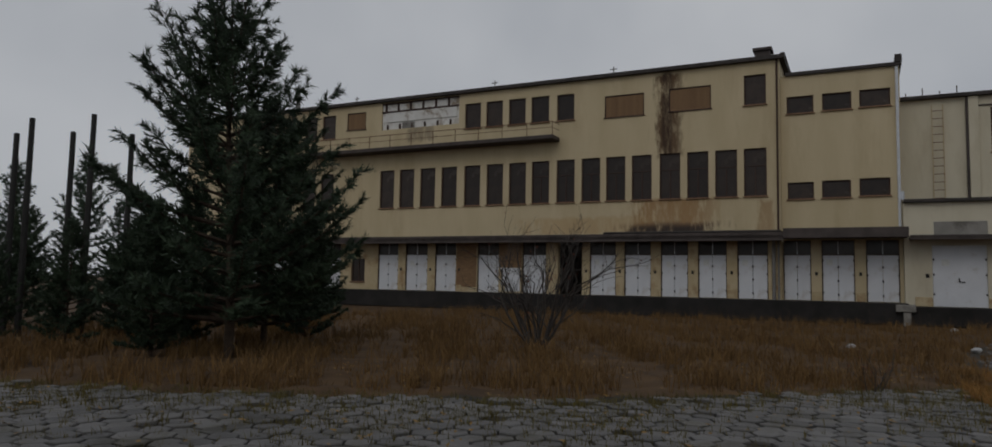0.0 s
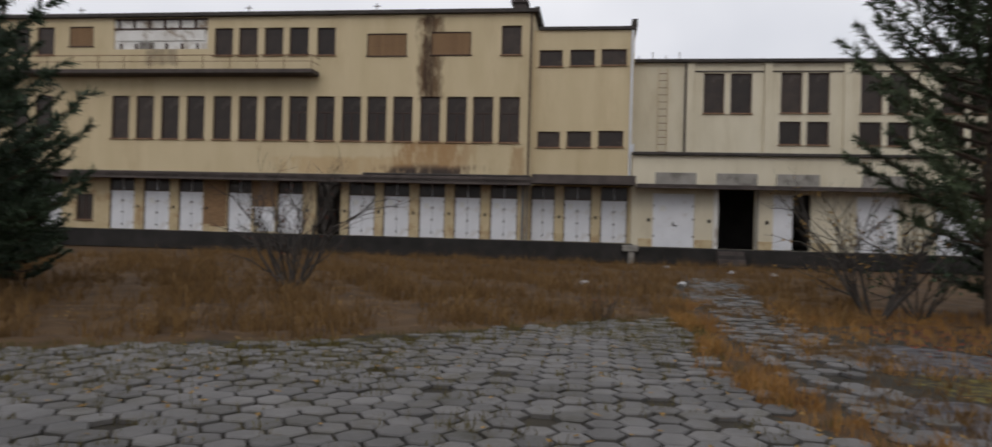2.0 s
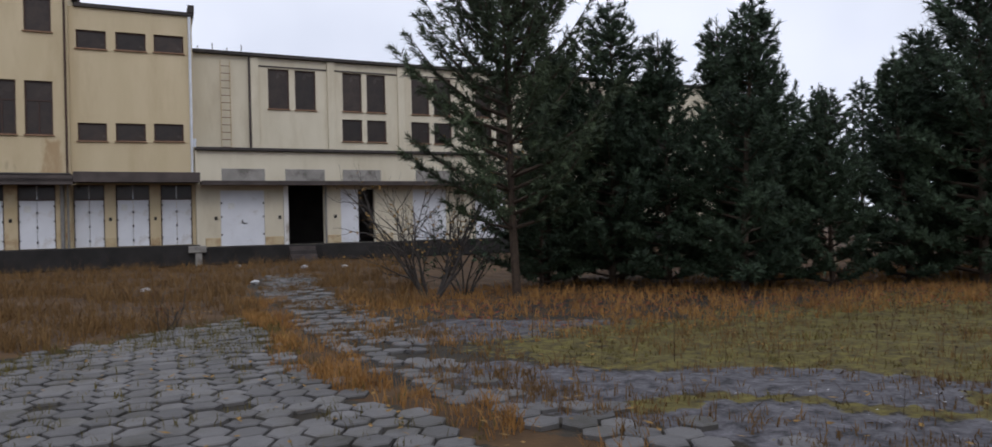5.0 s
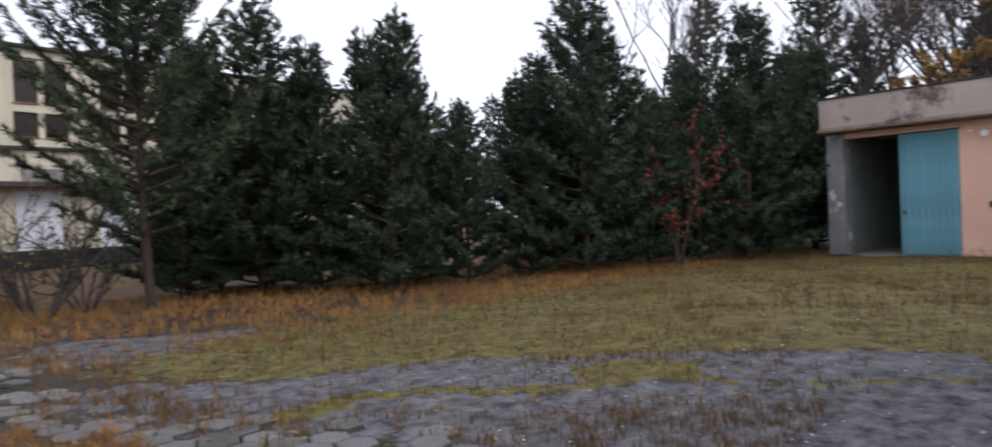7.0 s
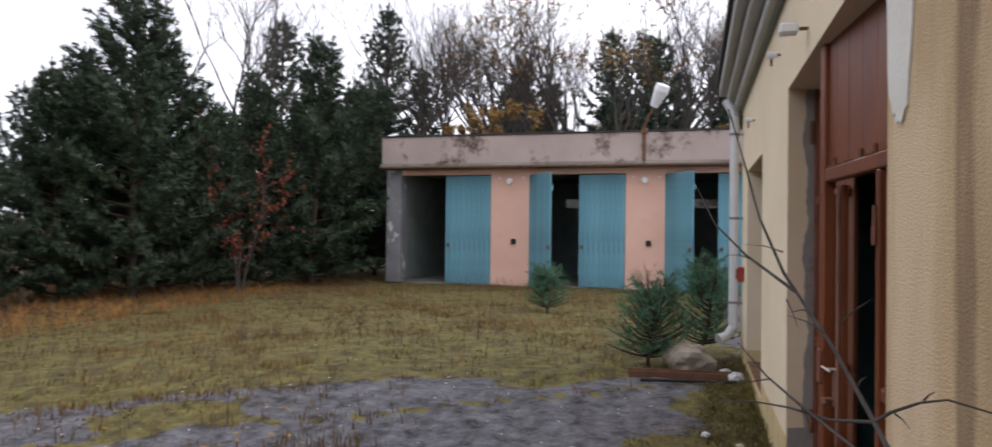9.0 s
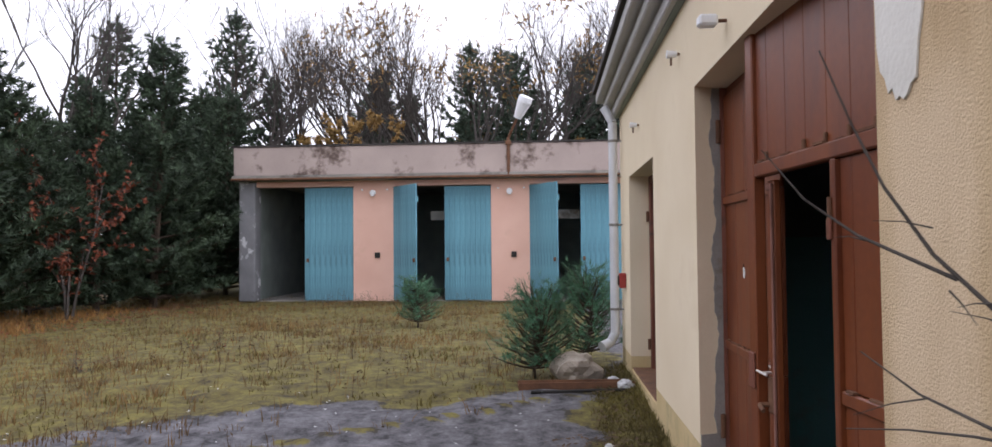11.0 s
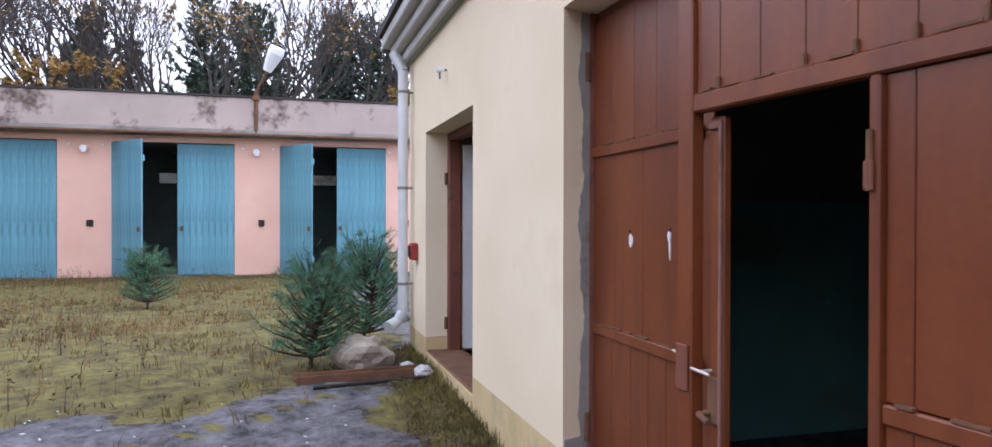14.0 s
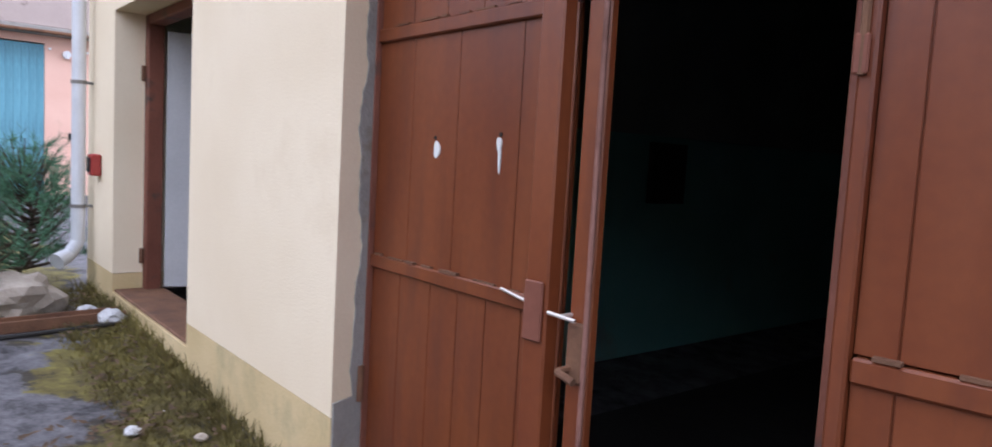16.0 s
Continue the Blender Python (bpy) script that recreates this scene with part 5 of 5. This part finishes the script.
def bare_tree(name, h, seed, label, depth=5, leaves=None, n_leaf=0, radius=0.02, spread=0.55, trunk=0.3, cat="bare tree", group="", leaf_size=0.05, lift=0.25, forks=(2, 3)):
    """A leafless tree or shrub that forks again and again; a few dead leaves may hang on."""
    rnd = random.Random(seed)
    root = thing(name, pose(0, 0, 0), label, cat, group)
    bm = bmesh.new()
    tips = []

    def grow(p, d, length, r, level):
        pts, q, dd = [p], p, d
        for k in range(3):
            dd = (dd + rand_dir(rnd) * 0.16 + Vector((0, 0, 0.05))).normalized()
            q = q + dd * (length / 3)
            pts.append(q)
        tube(bm, pts, [r, r * 0.88, r * 0.77, r * 0.66], 6 if level < 2 else 3)
        if level >= depth:
            tips.extend(pts[1:])
            return
        for k in range(rnd.choice(forks)):
            nd = (dd + rand_dir(rnd) * spread + Vector((0, 0, lift * 0.5))).normalized()
            start = pts[-1] if k < 2 else pts[2]
            grow(start, nd, length * rnd.uniform(0.62, 0.85), r * rnd.uniform(0.5, 0.66), level + 1)
    grow(Vector((0, 0, -0.05)), Vector((rnd.uniform(-0.1, 0.1), rnd.uniform(-0.1, 0.1), 1)).normalized(), h * trunk, h * radius, 0)
    part("trunk", bm, M["bark_grey"], root)
    if leaves:
        lf = Leafy()
        for k in range(n_leaf):
            p = rnd.choice(tips) + rand_dir(rnd) * 0.06
            d = (rand_dir(rnd) + Vector((0, 0, -0.4))).normalized() * leaf_size * rnd.uniform(0.7, 1.4)
            s = d.orthogonal().normalized()
            lf.blade(p, d, leaf_size * 0.35, s)
            lf.blade(p + d, -d * 0.5, leaf_size * 0.3, s)
        lf.make("foliage", leaves, root)
    return root


oak = put(bare_tree("bare_tree", 12.5, 41, "tall leafless tree behind the garages", 7, group="bare trees", radius=0.016), 27.5, 16.5, 0)
oak_b = put(bare_tree("bare_tree", 13, 47, "tall leafless tree behind the garages", 6, M["leaf_gold"], 200, leaf_size=0.2, group="bare trees", radius=0.016), 35, 6.5, 0)
for ob, x, y, r, s in ((oak, 29.5, 18.5, 130, 1.05), (oak, 36, 10, 70, 0.95), (oak_b, 38, 1.5, 200, 1.0), (oak, 34.5, 3.0, 250, 0.9), (oak, 36, -2.5, 20, 1.0), (oak_b, 35.5, -5, 110, 0.95), (oak, 40, 6, 310, 1.1), (oak, 35, -8, 160, 0.9),
                       (oak, 24.6, 17.6, 200, 0.9), (oak, 33.5, 12.5, 40, 1.0), (oak_b, 37, 4.6, 10, 1.1), (oak, 39, -0.5, 95, 1.15), (oak, 38, 8.0, 185, 1.1), (oak_b, 41, 3.2, 285, 1.2), (oak, 34, -0.5, 330, 0.85), (oak, 42, -4, 75, 1.2), (oak_b, 40, -7.5, 15, 1.1), (oak, 33.5, 6.2, 145, 0.8), (oak, 43, 9.5, 225, 1.2), (oak, 45, 1.0, 15, 1.3), (oak_b, 46, 5.5, 65, 1.3), (oak, 44, -9, 115, 1.3), (oak, 47, -2.5, 165, 1.35), (oak_b, 37.5, -10, 215, 1.1), (oak, 47, 10, 265, 1.3), (oak, 39.5, 11.5, 315, 1.1), (oak_b, 44, 13, 5, 1.2), (oak, 32.6, 15, 55, 0.9), (oak, 37, 14, 105, 1.0), (oak, 50, 3, 155, 1.5), (oak, 50, -6, 205, 1.5)):
    plant(ob, x, y, r, s)
rnd = random.Random(83)
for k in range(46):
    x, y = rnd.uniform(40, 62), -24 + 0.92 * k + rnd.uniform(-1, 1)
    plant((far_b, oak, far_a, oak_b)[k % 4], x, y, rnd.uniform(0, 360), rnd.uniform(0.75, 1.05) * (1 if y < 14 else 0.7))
gold = put(bare_tree("autumn_tree", 8, 53, "autumn tree with golden brown leaves behind the garages", 5, M["leaf_gold"], 1500, leaf_size=0.17, cat="tree", group="autumn trees"), 34, 8.6, 0)
plant(gold, 33.6, 5.0, 120, 0.8)
plant(gold, 34.2, 1.5, 220, 0.8)
plant(gold, 35, -3.5, 20, 0.95)


def shrub(name, x, y, h, stems, seed, label, leaves=None, n_leaf=0, leaf_size=0.06, depth=3, flare=0.55):
    rnd = random.Random(seed)
    root = thing(name, pose(x, y, 0), label, "shrub")
    lf = Leafy()
    for k in range(stems):
        bm = bmesh.new()
        tips = []

        def grow(p, d, length, r, level):
            pts, q, dd = [p], p, d
            for j in range(3):
                dd = (dd + rand_dir(rnd) * 0.2 + Vector((0, 0, 0.06))).normalized()
                q = q + dd * (length / 3)
                pts.append(q)
            tube(bm, pts, [r, r * 0.85, r * 0.7, r * 0.55], 4)
            tips.extend(pts)
            if level < depth:
                for j in range(3):
                    grow(pts[1 + j % 3], (dd + rand_dir(rnd) * 0.7).normalized(), length * rnd.uniform(0.5, 0.75), r * 0.5, level + 1)
        a = rnd.uniform(0, 6.28)
        grow(Vector((0.15 * math.cos(a), 0.15 * math.sin(a), -0.03)), Vector((math.cos(a) * flare, math.sin(a) * flare, 1)).normalized(), h * rnd.uniform(0.4, 0.6), 0.012 * h, 0)
        part("stem", bm, M["bark_grey"], root)
        if leaves:
            for j in range(n_leaf // stems):
                p = rnd.choice(tips) + rand_dir(rnd) * 0.04
                lf.blade(p, rand_dir(rnd) * leaf_size, leaf_size * 0.4, rand_dir(rnd))
    if leaves:
        lf.make("foliage", leaves, root)
    return root


shrub("rust_shrub", 19.3, 10.9, 3.6, 3, 59, "slender shrub with rust-red autumn leaves", M["leaf_rust"], 1500, 0.12, flare=0.2)
shrub("bare_shrub", -8.46, 14.67, 3.3, 14, 61, "many-stemmed bare shrub in the field", M["leaf_rust"], 160)
shrub("bare_shrub", 4.5, 15.4, 3.2, 12, 67, "many-stemmed bare shrub with a few yellow leaves", M["leaf_gold"], 420, 0.08)
shrub("bare_shrub", 5.4, 15.9, 2.2, 6, 68, "many-stemmed bare shrub beside the pine", M["needles"], 700, 0.08)
shrub("dry_weed", 11.5, 5.3, 0.5, 6, 71, "dead brown weed standing on the mossy lawn", M["leaf_rust"], 60, 0.03, 2)
shrub("dry_weed", 13.2, 4.6, 0.5, 6, 73, "dead brown weed standing on the mossy lawn", M["leaf_rust"], 60, 0.03, 2)
shrub("dry_weed", -0.6, 12.2, 0.8, 5, 74, "dead brown weed at the edge of the paving", M["leaf_rust"], 40, 0.03, 2)

# the bare sapling that leans out from the workshop wall
sap = thing("bare_sapling", pose(3.07, -1.23, 0.0), "bare dark twig sapling by the workshop wall", "sapling")


def twig(name, pts, r, parent):
    bm = bmesh.new()
    p = [Vector(q) for q in pts]
    tube(bm, p, [r * (1 - 0.75 * i / (len(p) - 1)) for i in range(len(p))], 6)
    return part(name, bm, M["bark_grey"], parent)


twig("stem", [(0.0, 0.0, -0.02), (0.02, 0.05, 0.6), (-0.024, 0.068, 1.391), (0.053, 0.076, 1.423), (0.174, 0.110, 1.509), (0.288, 0.175, 1.626), (0.350, 0.211, 1.725), (0.401, 0.233, 1.824), (0.439, 0.265, 1.949)], 0.0055, sap)
twig("branch", [(0.053, 0.076, 1.423), (0.020, 0.062, 1.446), (-0.020, 0.036, 1.470), (-0.060, 0.015, 1.484), (-0.1, -0.025, 1.478), (-0.15, -0.07, 1.482)], 0.003, sap)
twig("branch", [(0.053, 0.076, 1.423), (0.129, 0.123, 1.404), (0.205, 0.175, 1.403), (0.275, 0.222, 1.394), (0.341, 0.278, 1.379)], 0.0032, sap)
twig("branch", [(0.0, 0.02, 0.5), (-0.015, 0.095, 1.385), (0.172, 0.158, 1.413), (0.280, 0.203, 1.440), (0.354, 0.248, 1.487)], 0.004, sap)
twig("branch", [(0.265, 0.158, 1.594), (0.388, 0.234, 1.655), (0.451, 0.289, 1.714), (0.535, 0.330, 1.805)], 0.0032, sap)
twig("twig", [(0.175, 0.102, 1.551), (0.160, 0.080, 1.576), (0.144, 0.060, 1.595)], 0.0016, sap)
twig("twig", [(0.287, 0.176, 1.663), (0.307, 0.206, 1.673), (0.327, 0.238, 1.675)], 0.0016, sap)
twig("twig", [(0.192, 0.121, 1.534), (0.224, 0.146, 1.547), (0.255, 0.173, 1.553)], 0.0016, sap)
twig("twig", [(0.256, 0.173, 1.580), (0.238, 0.166, 1.562), (0.220, 0.159, 1.538)], 0.0016, sap)
twig("twig", [(-0.032, 0.035, 1.476), (-0.042, 0.031, 1.486), (-0.053, 0.027, 1.492)], 0.0016, sap)
twig("twig", [(0.177, 0.157, 1.410), (0.167, 0.151, 1.396), (0.155, 0.147, 1.377)], 0.0016, sap)
twig("twig", [(0.012, 0.059, 1.446), (-0.004, 0.053, 1.442), (-0.021, 0.048, 1.434)], 0.0016, sap)
twig("twig", [(0.266, 0.197, 1.438), (0.291, 0.235, 1.425), (0.315, 0.276, 1.404)], 0.0016, sap)
twig("twig", [(0.116, 0.086, 1.462), (0.110, 0.081, 1.474), (0.102, 0.076, 1.480)], 0.0016, sap)
twig("twig", [(0.381, 0.225, 1.647), (0.387, 0.247, 1.654), (0.392, 0.269, 1.652)], 0.0016, sap)
twig("twig", [(0.217, 0.139, 1.565), (0.235, 0.152, 1.565), (0.253, 0.165, 1.558)], 0.0016, sap)

# ---- grass: tufts of blades, uncountable ----
def grass(name, pts, hs, material, label, seed, blades=5, width=0.006, lean=0.45):
    rnd = np.random.RandomState(seed)
    n = len(pts)
    pts = np.repeat(pts, blades, 0) + rnd.normal(0, 0.045, (n * blades, 2))
    hs = np.repeat(hs, blades) * rnd.uniform(0.5, 1.15, n * blades)
    a = rnd.uniform(0, 2 * np.pi, n * blades)
    b = rnd.uniform(0, 2 * np.pi, n * blades)
    ln = rnd.uniform(0.05, lean, n * blades) * hs
    base = np.column_stack([pts, lift(pts[:, 0], pts[:, 1]) - 0.05])
    side = np.column_stack([np.cos(b), np.sin(b), np.zeros(len(b))]) * width
    mid = base + np.column_stack([np.cos(a) * ln * 0.3, np.sin(a) * ln * 0.3, hs * 0.6])
    tip = base + np.column_stack([np.cos(a) * ln, np.sin(a) * ln, hs])
    v = np.stack([base - side, base + side, mid + side * 0.8, mid - side * 0.8, tip], 1).reshape(-1, 3)
    i = np.arange(len(pts)) * 5
    quads, tris = np.stack([i, i + 1, i + 2, i + 3], 1), np.stack([i + 3, i + 2, i + 4], 1)
    ob = raw_mesh(name, v.tolist(), quads.tolist() + tris.tolist(), material)
    return tagged(ob, label, "grass", kind="stuff")


def scatter(n, x0, x1, y0, y1, keep, seed):
    r = np.random.RandomState(seed)
    p = np.column_stack([r.uniform(x0, x1, n), r.uniform(y0, y1, n)])
    return p[keep(p[:, 0], p[:, 1]) > r.uniform(0, 1, n)]


def dens(x, y, s, k):
    return smooth(-0.5, 0.7, wob(x, y, s, k))


p = scatter(34000, -24, 7, 4, 36.5, lambda x, y: zones(x, y)[4] * (0.12 + 0.88 * dens(x, y, 0.9, 3.0) ** 1.5) * (x < 3.0 + 0.1 * y) * (1 - 0.55 * (y > 24)), 1)
r = np.random.RandomState(2)
grass("field_grass", p, r.uniform(0.14, 0.5, len(p)), M["grass_brown"], "withered knee-high brown grass in the field", 3, 6, 0.008, 0.8)
p = scatter(9000, 0, 5, 2.4, 17, lambda x, y: (np.abs(x - strip_x(y)) < 0.4 + 0.25 * wob(x, y, 1.3)) * (0.12 + 0.88 * dens(x, y, 1.6, 1.0) ** 2), 4)
r = np.random.RandomState(5)
grass("strip_grass", p, r.uniform(0.07, 0.28, len(p)), M["grass_gold"], "strip of orange-gold dry grass across the paving", 6, 7, 0.005, 0.9)
p = scatter(26000, 3, 27, -1.3, 17, lambda x, y: zones(x, y)[0] * (0.08 + 0.7 * dens(x, y, 1.7, 5.0) ** 2), 7)
r = np.random.RandomState(8)
grass("moss_grass", p, r.uniform(0.03, 0.11, len(p)), M["grass_olive"], "short yellow-green mossy grass on the lawn", 9, 6, 0.006, 0.9)
p = scatter(30000, 3, 27, -0.6, 17, lambda x, y: zones(x, y)[0] * (0.15 + 0.85 * dens(x, y, 0.9, 8.0) ** 2) * 0.8, 10)
r = np.random.RandomState(11)
grass("lawn_grass", p, r.uniform(0.05, 0.24, len(p)), M["grass_brown"], "thin brown seed stalks over the lawn", 12, 4, 0.004, 0.9)
p = scatter(9000, 2.5, 22, 5, 17.5, lambda x, y: (1 - zones(x, y)[3]) * (y > edge_moss(x) + 1.5) * (y > 9.0 + 0.1 * (x - 8)) * 0.8, 13)
r = np.random.RandomState(14)
grass("litter_grass", p, r.uniform(0.06, 0.26, len(p)), M["grass_gold"], "rust-coloured litter and dry grass under the pines", 15, 5, 0.007, 0.9)
p = scatter(12000, 2.5, 11, -0.9, 11, lambda x, y: zones(x, y)[3] * (0.1 + 0.9 * dens(x, y, 1.0, 2.0) ** 2) * (y > 1.5), 16)
r = np.random.RandomState(17)
grass("gravel_grass", p, r.uniform(0.04, 0.18, len(p)), M["grass_brown"], "sparse dry grass in the gravel", 18, 5, 0.005)
p = scatter(20000, -13, 3, 0.5, 14, lambda x, y: (y < far_edge(x) + 0.3) * (x < strip_x(y)) * (0.15 + 0.85 * smooth(3.4, 0.0, far_edge(x) - y) + 0.6 * dens(x, y, 0.55, 4.0) ** 4), 19)
r = np.random.RandomState(20)
grass("joint_grass", p, r.uniform(0.04, 0.17, len(p)), M["grass_olive"], "tufts of grass in the paving joints", 21, 5, 0.005)
p = scatter(9000, 0.5, 5.5, 4, 27, lambda x, y: (x > strip_x(y) + 0.3) * (x < strip_x(y) + 2.2) * (0.12 + 0.88 * dens(x, y, 1.1, 6.0) ** 2) * 0.8, 25)
r = np.random.RandomState(26)
grass("path_grass", p, r.uniform(0.04, 0.2, len(p)), M["grass_brown"], "brown grass growing over the side path", 27, 6, 0.006, 0.9)
p = scatter(2600, 7.2, 11.6, -1.47, -1.0, lambda x, y: 0.75 + 0 * x, 22)
r = np.random.RandomState(23)
grass("wall_grass", p, r.uniform(0.05, 0.09, len(p)) * (1 + 0.9 * (p[:, 1] < -1.38)), M["grass_olive"], "low moss and weeds along the foot of the workshop wall", 24, 4, 0.005, 0.9)


def stalks(name, pts, hs, material, label, seed):
    """Dead weed stems: a thin upright stem with short side sprigs and dark seed heads."""
    rnd = random.Random(seed)
    lf = Leafy()
    for (x, y), h in zip(pts, hs):
        p = Vector((x, y, float(lift(x, y)) - 0.03))
        d = Vector((rnd.uniform(-0.2, 0.2), rnd.uniform(-0.2, 0.2), 1)).normalized() * h
        side = Vector((rnd.uniform(-1, 1), rnd.uniform(-1, 1), 0)).normalized()
        lf.blade(p, d, 0.004 + 0.004 * h, side)
        for k in range(rnd.randint(3, 7)):
            q = p + d * rnd.uniform(0.45, 0.98)
            e = (rand_dir(rnd) * 0.7 + Vector((0, 0, 0.8))).normalized() * h * rnd.uniform(0.1, 0.28)
            lf.blade(q, e, 0.003, side)
            lf.blade(q + e, rand_dir(rnd) * 0.035, 0.012, rand_dir(rnd))
    return tagged(lf.make(name, material), label, "weeds", kind="stuff")


p = scatter(1500, 6, 25, 1.0, 11, lambda x, y: zones(x, y)[0] * (0.08 + 0.92 * dens(x, y, 0.7, 4.4) ** 2), 31)
r = np.random.RandomState(32)
stalks("lawn_weeds", p.tolist(), r.uniform(0.12, 0.42, len(p)).tolist(), M["leaf_dead"], "thin dead brown weeds standing over the mossy lawn", 33)
p = scatter(1500, -22, 6, 6, 36, lambda x, y: zones(x, y)[4] * (0.05 + 0.95 * dens(x, y, 0.6, 1.4) ** 2), 34)
r = np.random.RandomState(35)
stalks("field_weeds", p.tolist(), r.uniform(0.3, 0.8, len(p)).tolist(), M["leaf_dead"], "dead brown weeds standing in the field", 36)
p = scatter(40, 2.6, 7.5, 4.5, 9.5, lambda x, y: 0.5 + 0 * x, 37)
stalks("gravel_weeds", p.tolist(), [0.3 + 0.25 * (k % 3) for k in range(len(p))], M["leaf_dead"], "single dead weeds standing in the gravel", 38)


def fallen(name, pts, size, material, label, seed):
    """Fallen leaves and crumbs lying flat on the ground."""
    rnd = random.Random(seed)
    lf = Leafy()
    for x, y in pts:
        p = Vector((x, y, float(lift(x, y)) + rnd.uniform(0.005, 0.03)))
        a = rnd.uniform(0, 6.28)
        d = Vector((math.cos(a), math.sin(a), rnd.uniform(-0.15, 0.35))) * size * rnd.uniform(0.5, 1.3)
        side = Vector((-math.sin(a), math.cos(a), rnd.uniform(-0.4, 0.4))).normalized()
        lf.blade(p, d, size * 0.4, side)
        lf.blade(p, -d * 0.7, size * 0.4, side)
    return tagged(lf.make(name, material), label, "fallen leaves", kind="stuff")


p = scatter(2600, -10, 8, 2.0, 16, lambda x, y: 0.25 + 0.75 * dens(x, y, 0.8, 2.2) ** 2, 41)
fallen("fallen_leaves", p, 0.05, M["leaf_gold"], "scattered tan fallen leaves on paving and grass", 42)
p = scatter(3200, 4, 24, 8.5, 14.5, lambda x, y: smooth(3.0, 0.5, np.abs(y - 12.2 + 0.12 * (x - 8))), 43)
fallen("fallen_leaves", p, 0.07, M["leaf_rust"], "rust-red fallen leaves along the foot of the pines", 44)
p = scatter(3000, 6.6, 11.4, -1.46, 0.3, lambda x, y: (y < np.interp(x, [6.5, 7.2, 8.0, 8.5, 11.5], [-0.4, -0.1, -0.3, -0.9, -1.0])) * (0.2 + 0.8 * dens(x, y, 3.0, 1.2)), 45)
fallen("wall_litter", p, 0.032, M["leaf_dead"], "dead leaves and crumbs along the foot of the workshop wall", 46)
p = scatter(420, 5, 11.4, -1.4, 5, lambda x, y: (zones(x, y)[3] > 0.5) * 0.6 + 0.15, 47)
fallen("plaster_crumbs", p, 0.022, M["lime"], "small pale crumbs of plaster and stone on the gravel", 48)


# ---- hexagonal concrete pavers, last ----
def hexagon(s=0.163, h=0.05, inset=0.022):
    bm = bmesh.new()
    low = [bm.verts.new((s * math.cos(math.pi / 3 * k), s * math.sin(math.pi / 3 * k), -h)) for k in range(6)]
    mid = [bm.verts.new((s * math.cos(math.pi / 3 * k), s * math.sin(math.pi / 3 * k), -0.01)) for k in range(6)]
    top = [bm.verts.new(((s - inset) * math.cos(math.pi / 3 * k), (s - inset) * math.sin(math.pi / 3 * k), 0)) for k in range(6)]
    for k in range(6):
        j = (k + 1) % 6
        bm.faces.new((low[k], low[j], mid[j], mid[k]))
        bm.faces.new((mid[k], mid[j], top[j], top[k]))
    bm.faces.new(top)
    return bm


paving = tagged(new("pavement"), "worn hexagonal concrete paving with grassy joints", "pavement", kind="structure")
base = part("paver", hexagon(), M["paver"], paving)
tmpl_v = [v.co.copy() for v in base.data.vertices]
tmpl_f = [tuple(q.vertices) for q in base.data.polygons]
rnd = random.Random(99)
ca, sa = math.cos(radians(YAW)), math.sin(radians(YAW))
rest_v, rest_f, singles = [], [], 0
first_done = False
for i in range(-80, 46):
    for j in range(-12, 105):
        u, v = i * 0.272, (j + 0.5 * (i % 2)) * 0.314
        x, y = ca * u - sa * v + 1.0, sa * u + ca * v + 1.0
        fe, sx = float(far_edge(x)), float(strip_x(y))
        main = y < fe + rnd.uniform(-0.4, 0.5) and x < sx - 0.3 + rnd.uniform(-0.2, 0.2) and 0.2 < y and x > -13
        side = sx + 0.35 < x < sx + (1.3 if y < 9 else 1.9) + rnd.uniform(-0.3, 0.2) and 3.0 < y < 27
        if not (main or side) or rnd.random() < (0.03 if main else 0.3):
            continue
        m = pose(x, y, rnd.uniform(-0.01, 0.012), rnd.uniform(-3, 3), rnd.uniform(-3, 3), YAW + rnd.choice((0, 60, 120)))
        if main and 3.2 < y < 6.2 and -3.2 < x and singles < 300:
            singles += 1
            if not first_done:
                base.matrix_basis = m
                first_done = True
            else:
                share(base, paving, m, "paver")
        else:
            k = len(rest_v)
            rest_v += [tuple(m @ c) for c in tmpl_v]
            rest_f += [tuple(k + q for q in f) for f in tmpl_f]
rest = raw_mesh("paver_field", rest_v, rest_f, M["paver"], paving)
tagged(rest, "rest of the hexagonal pavers", kind="stuff")
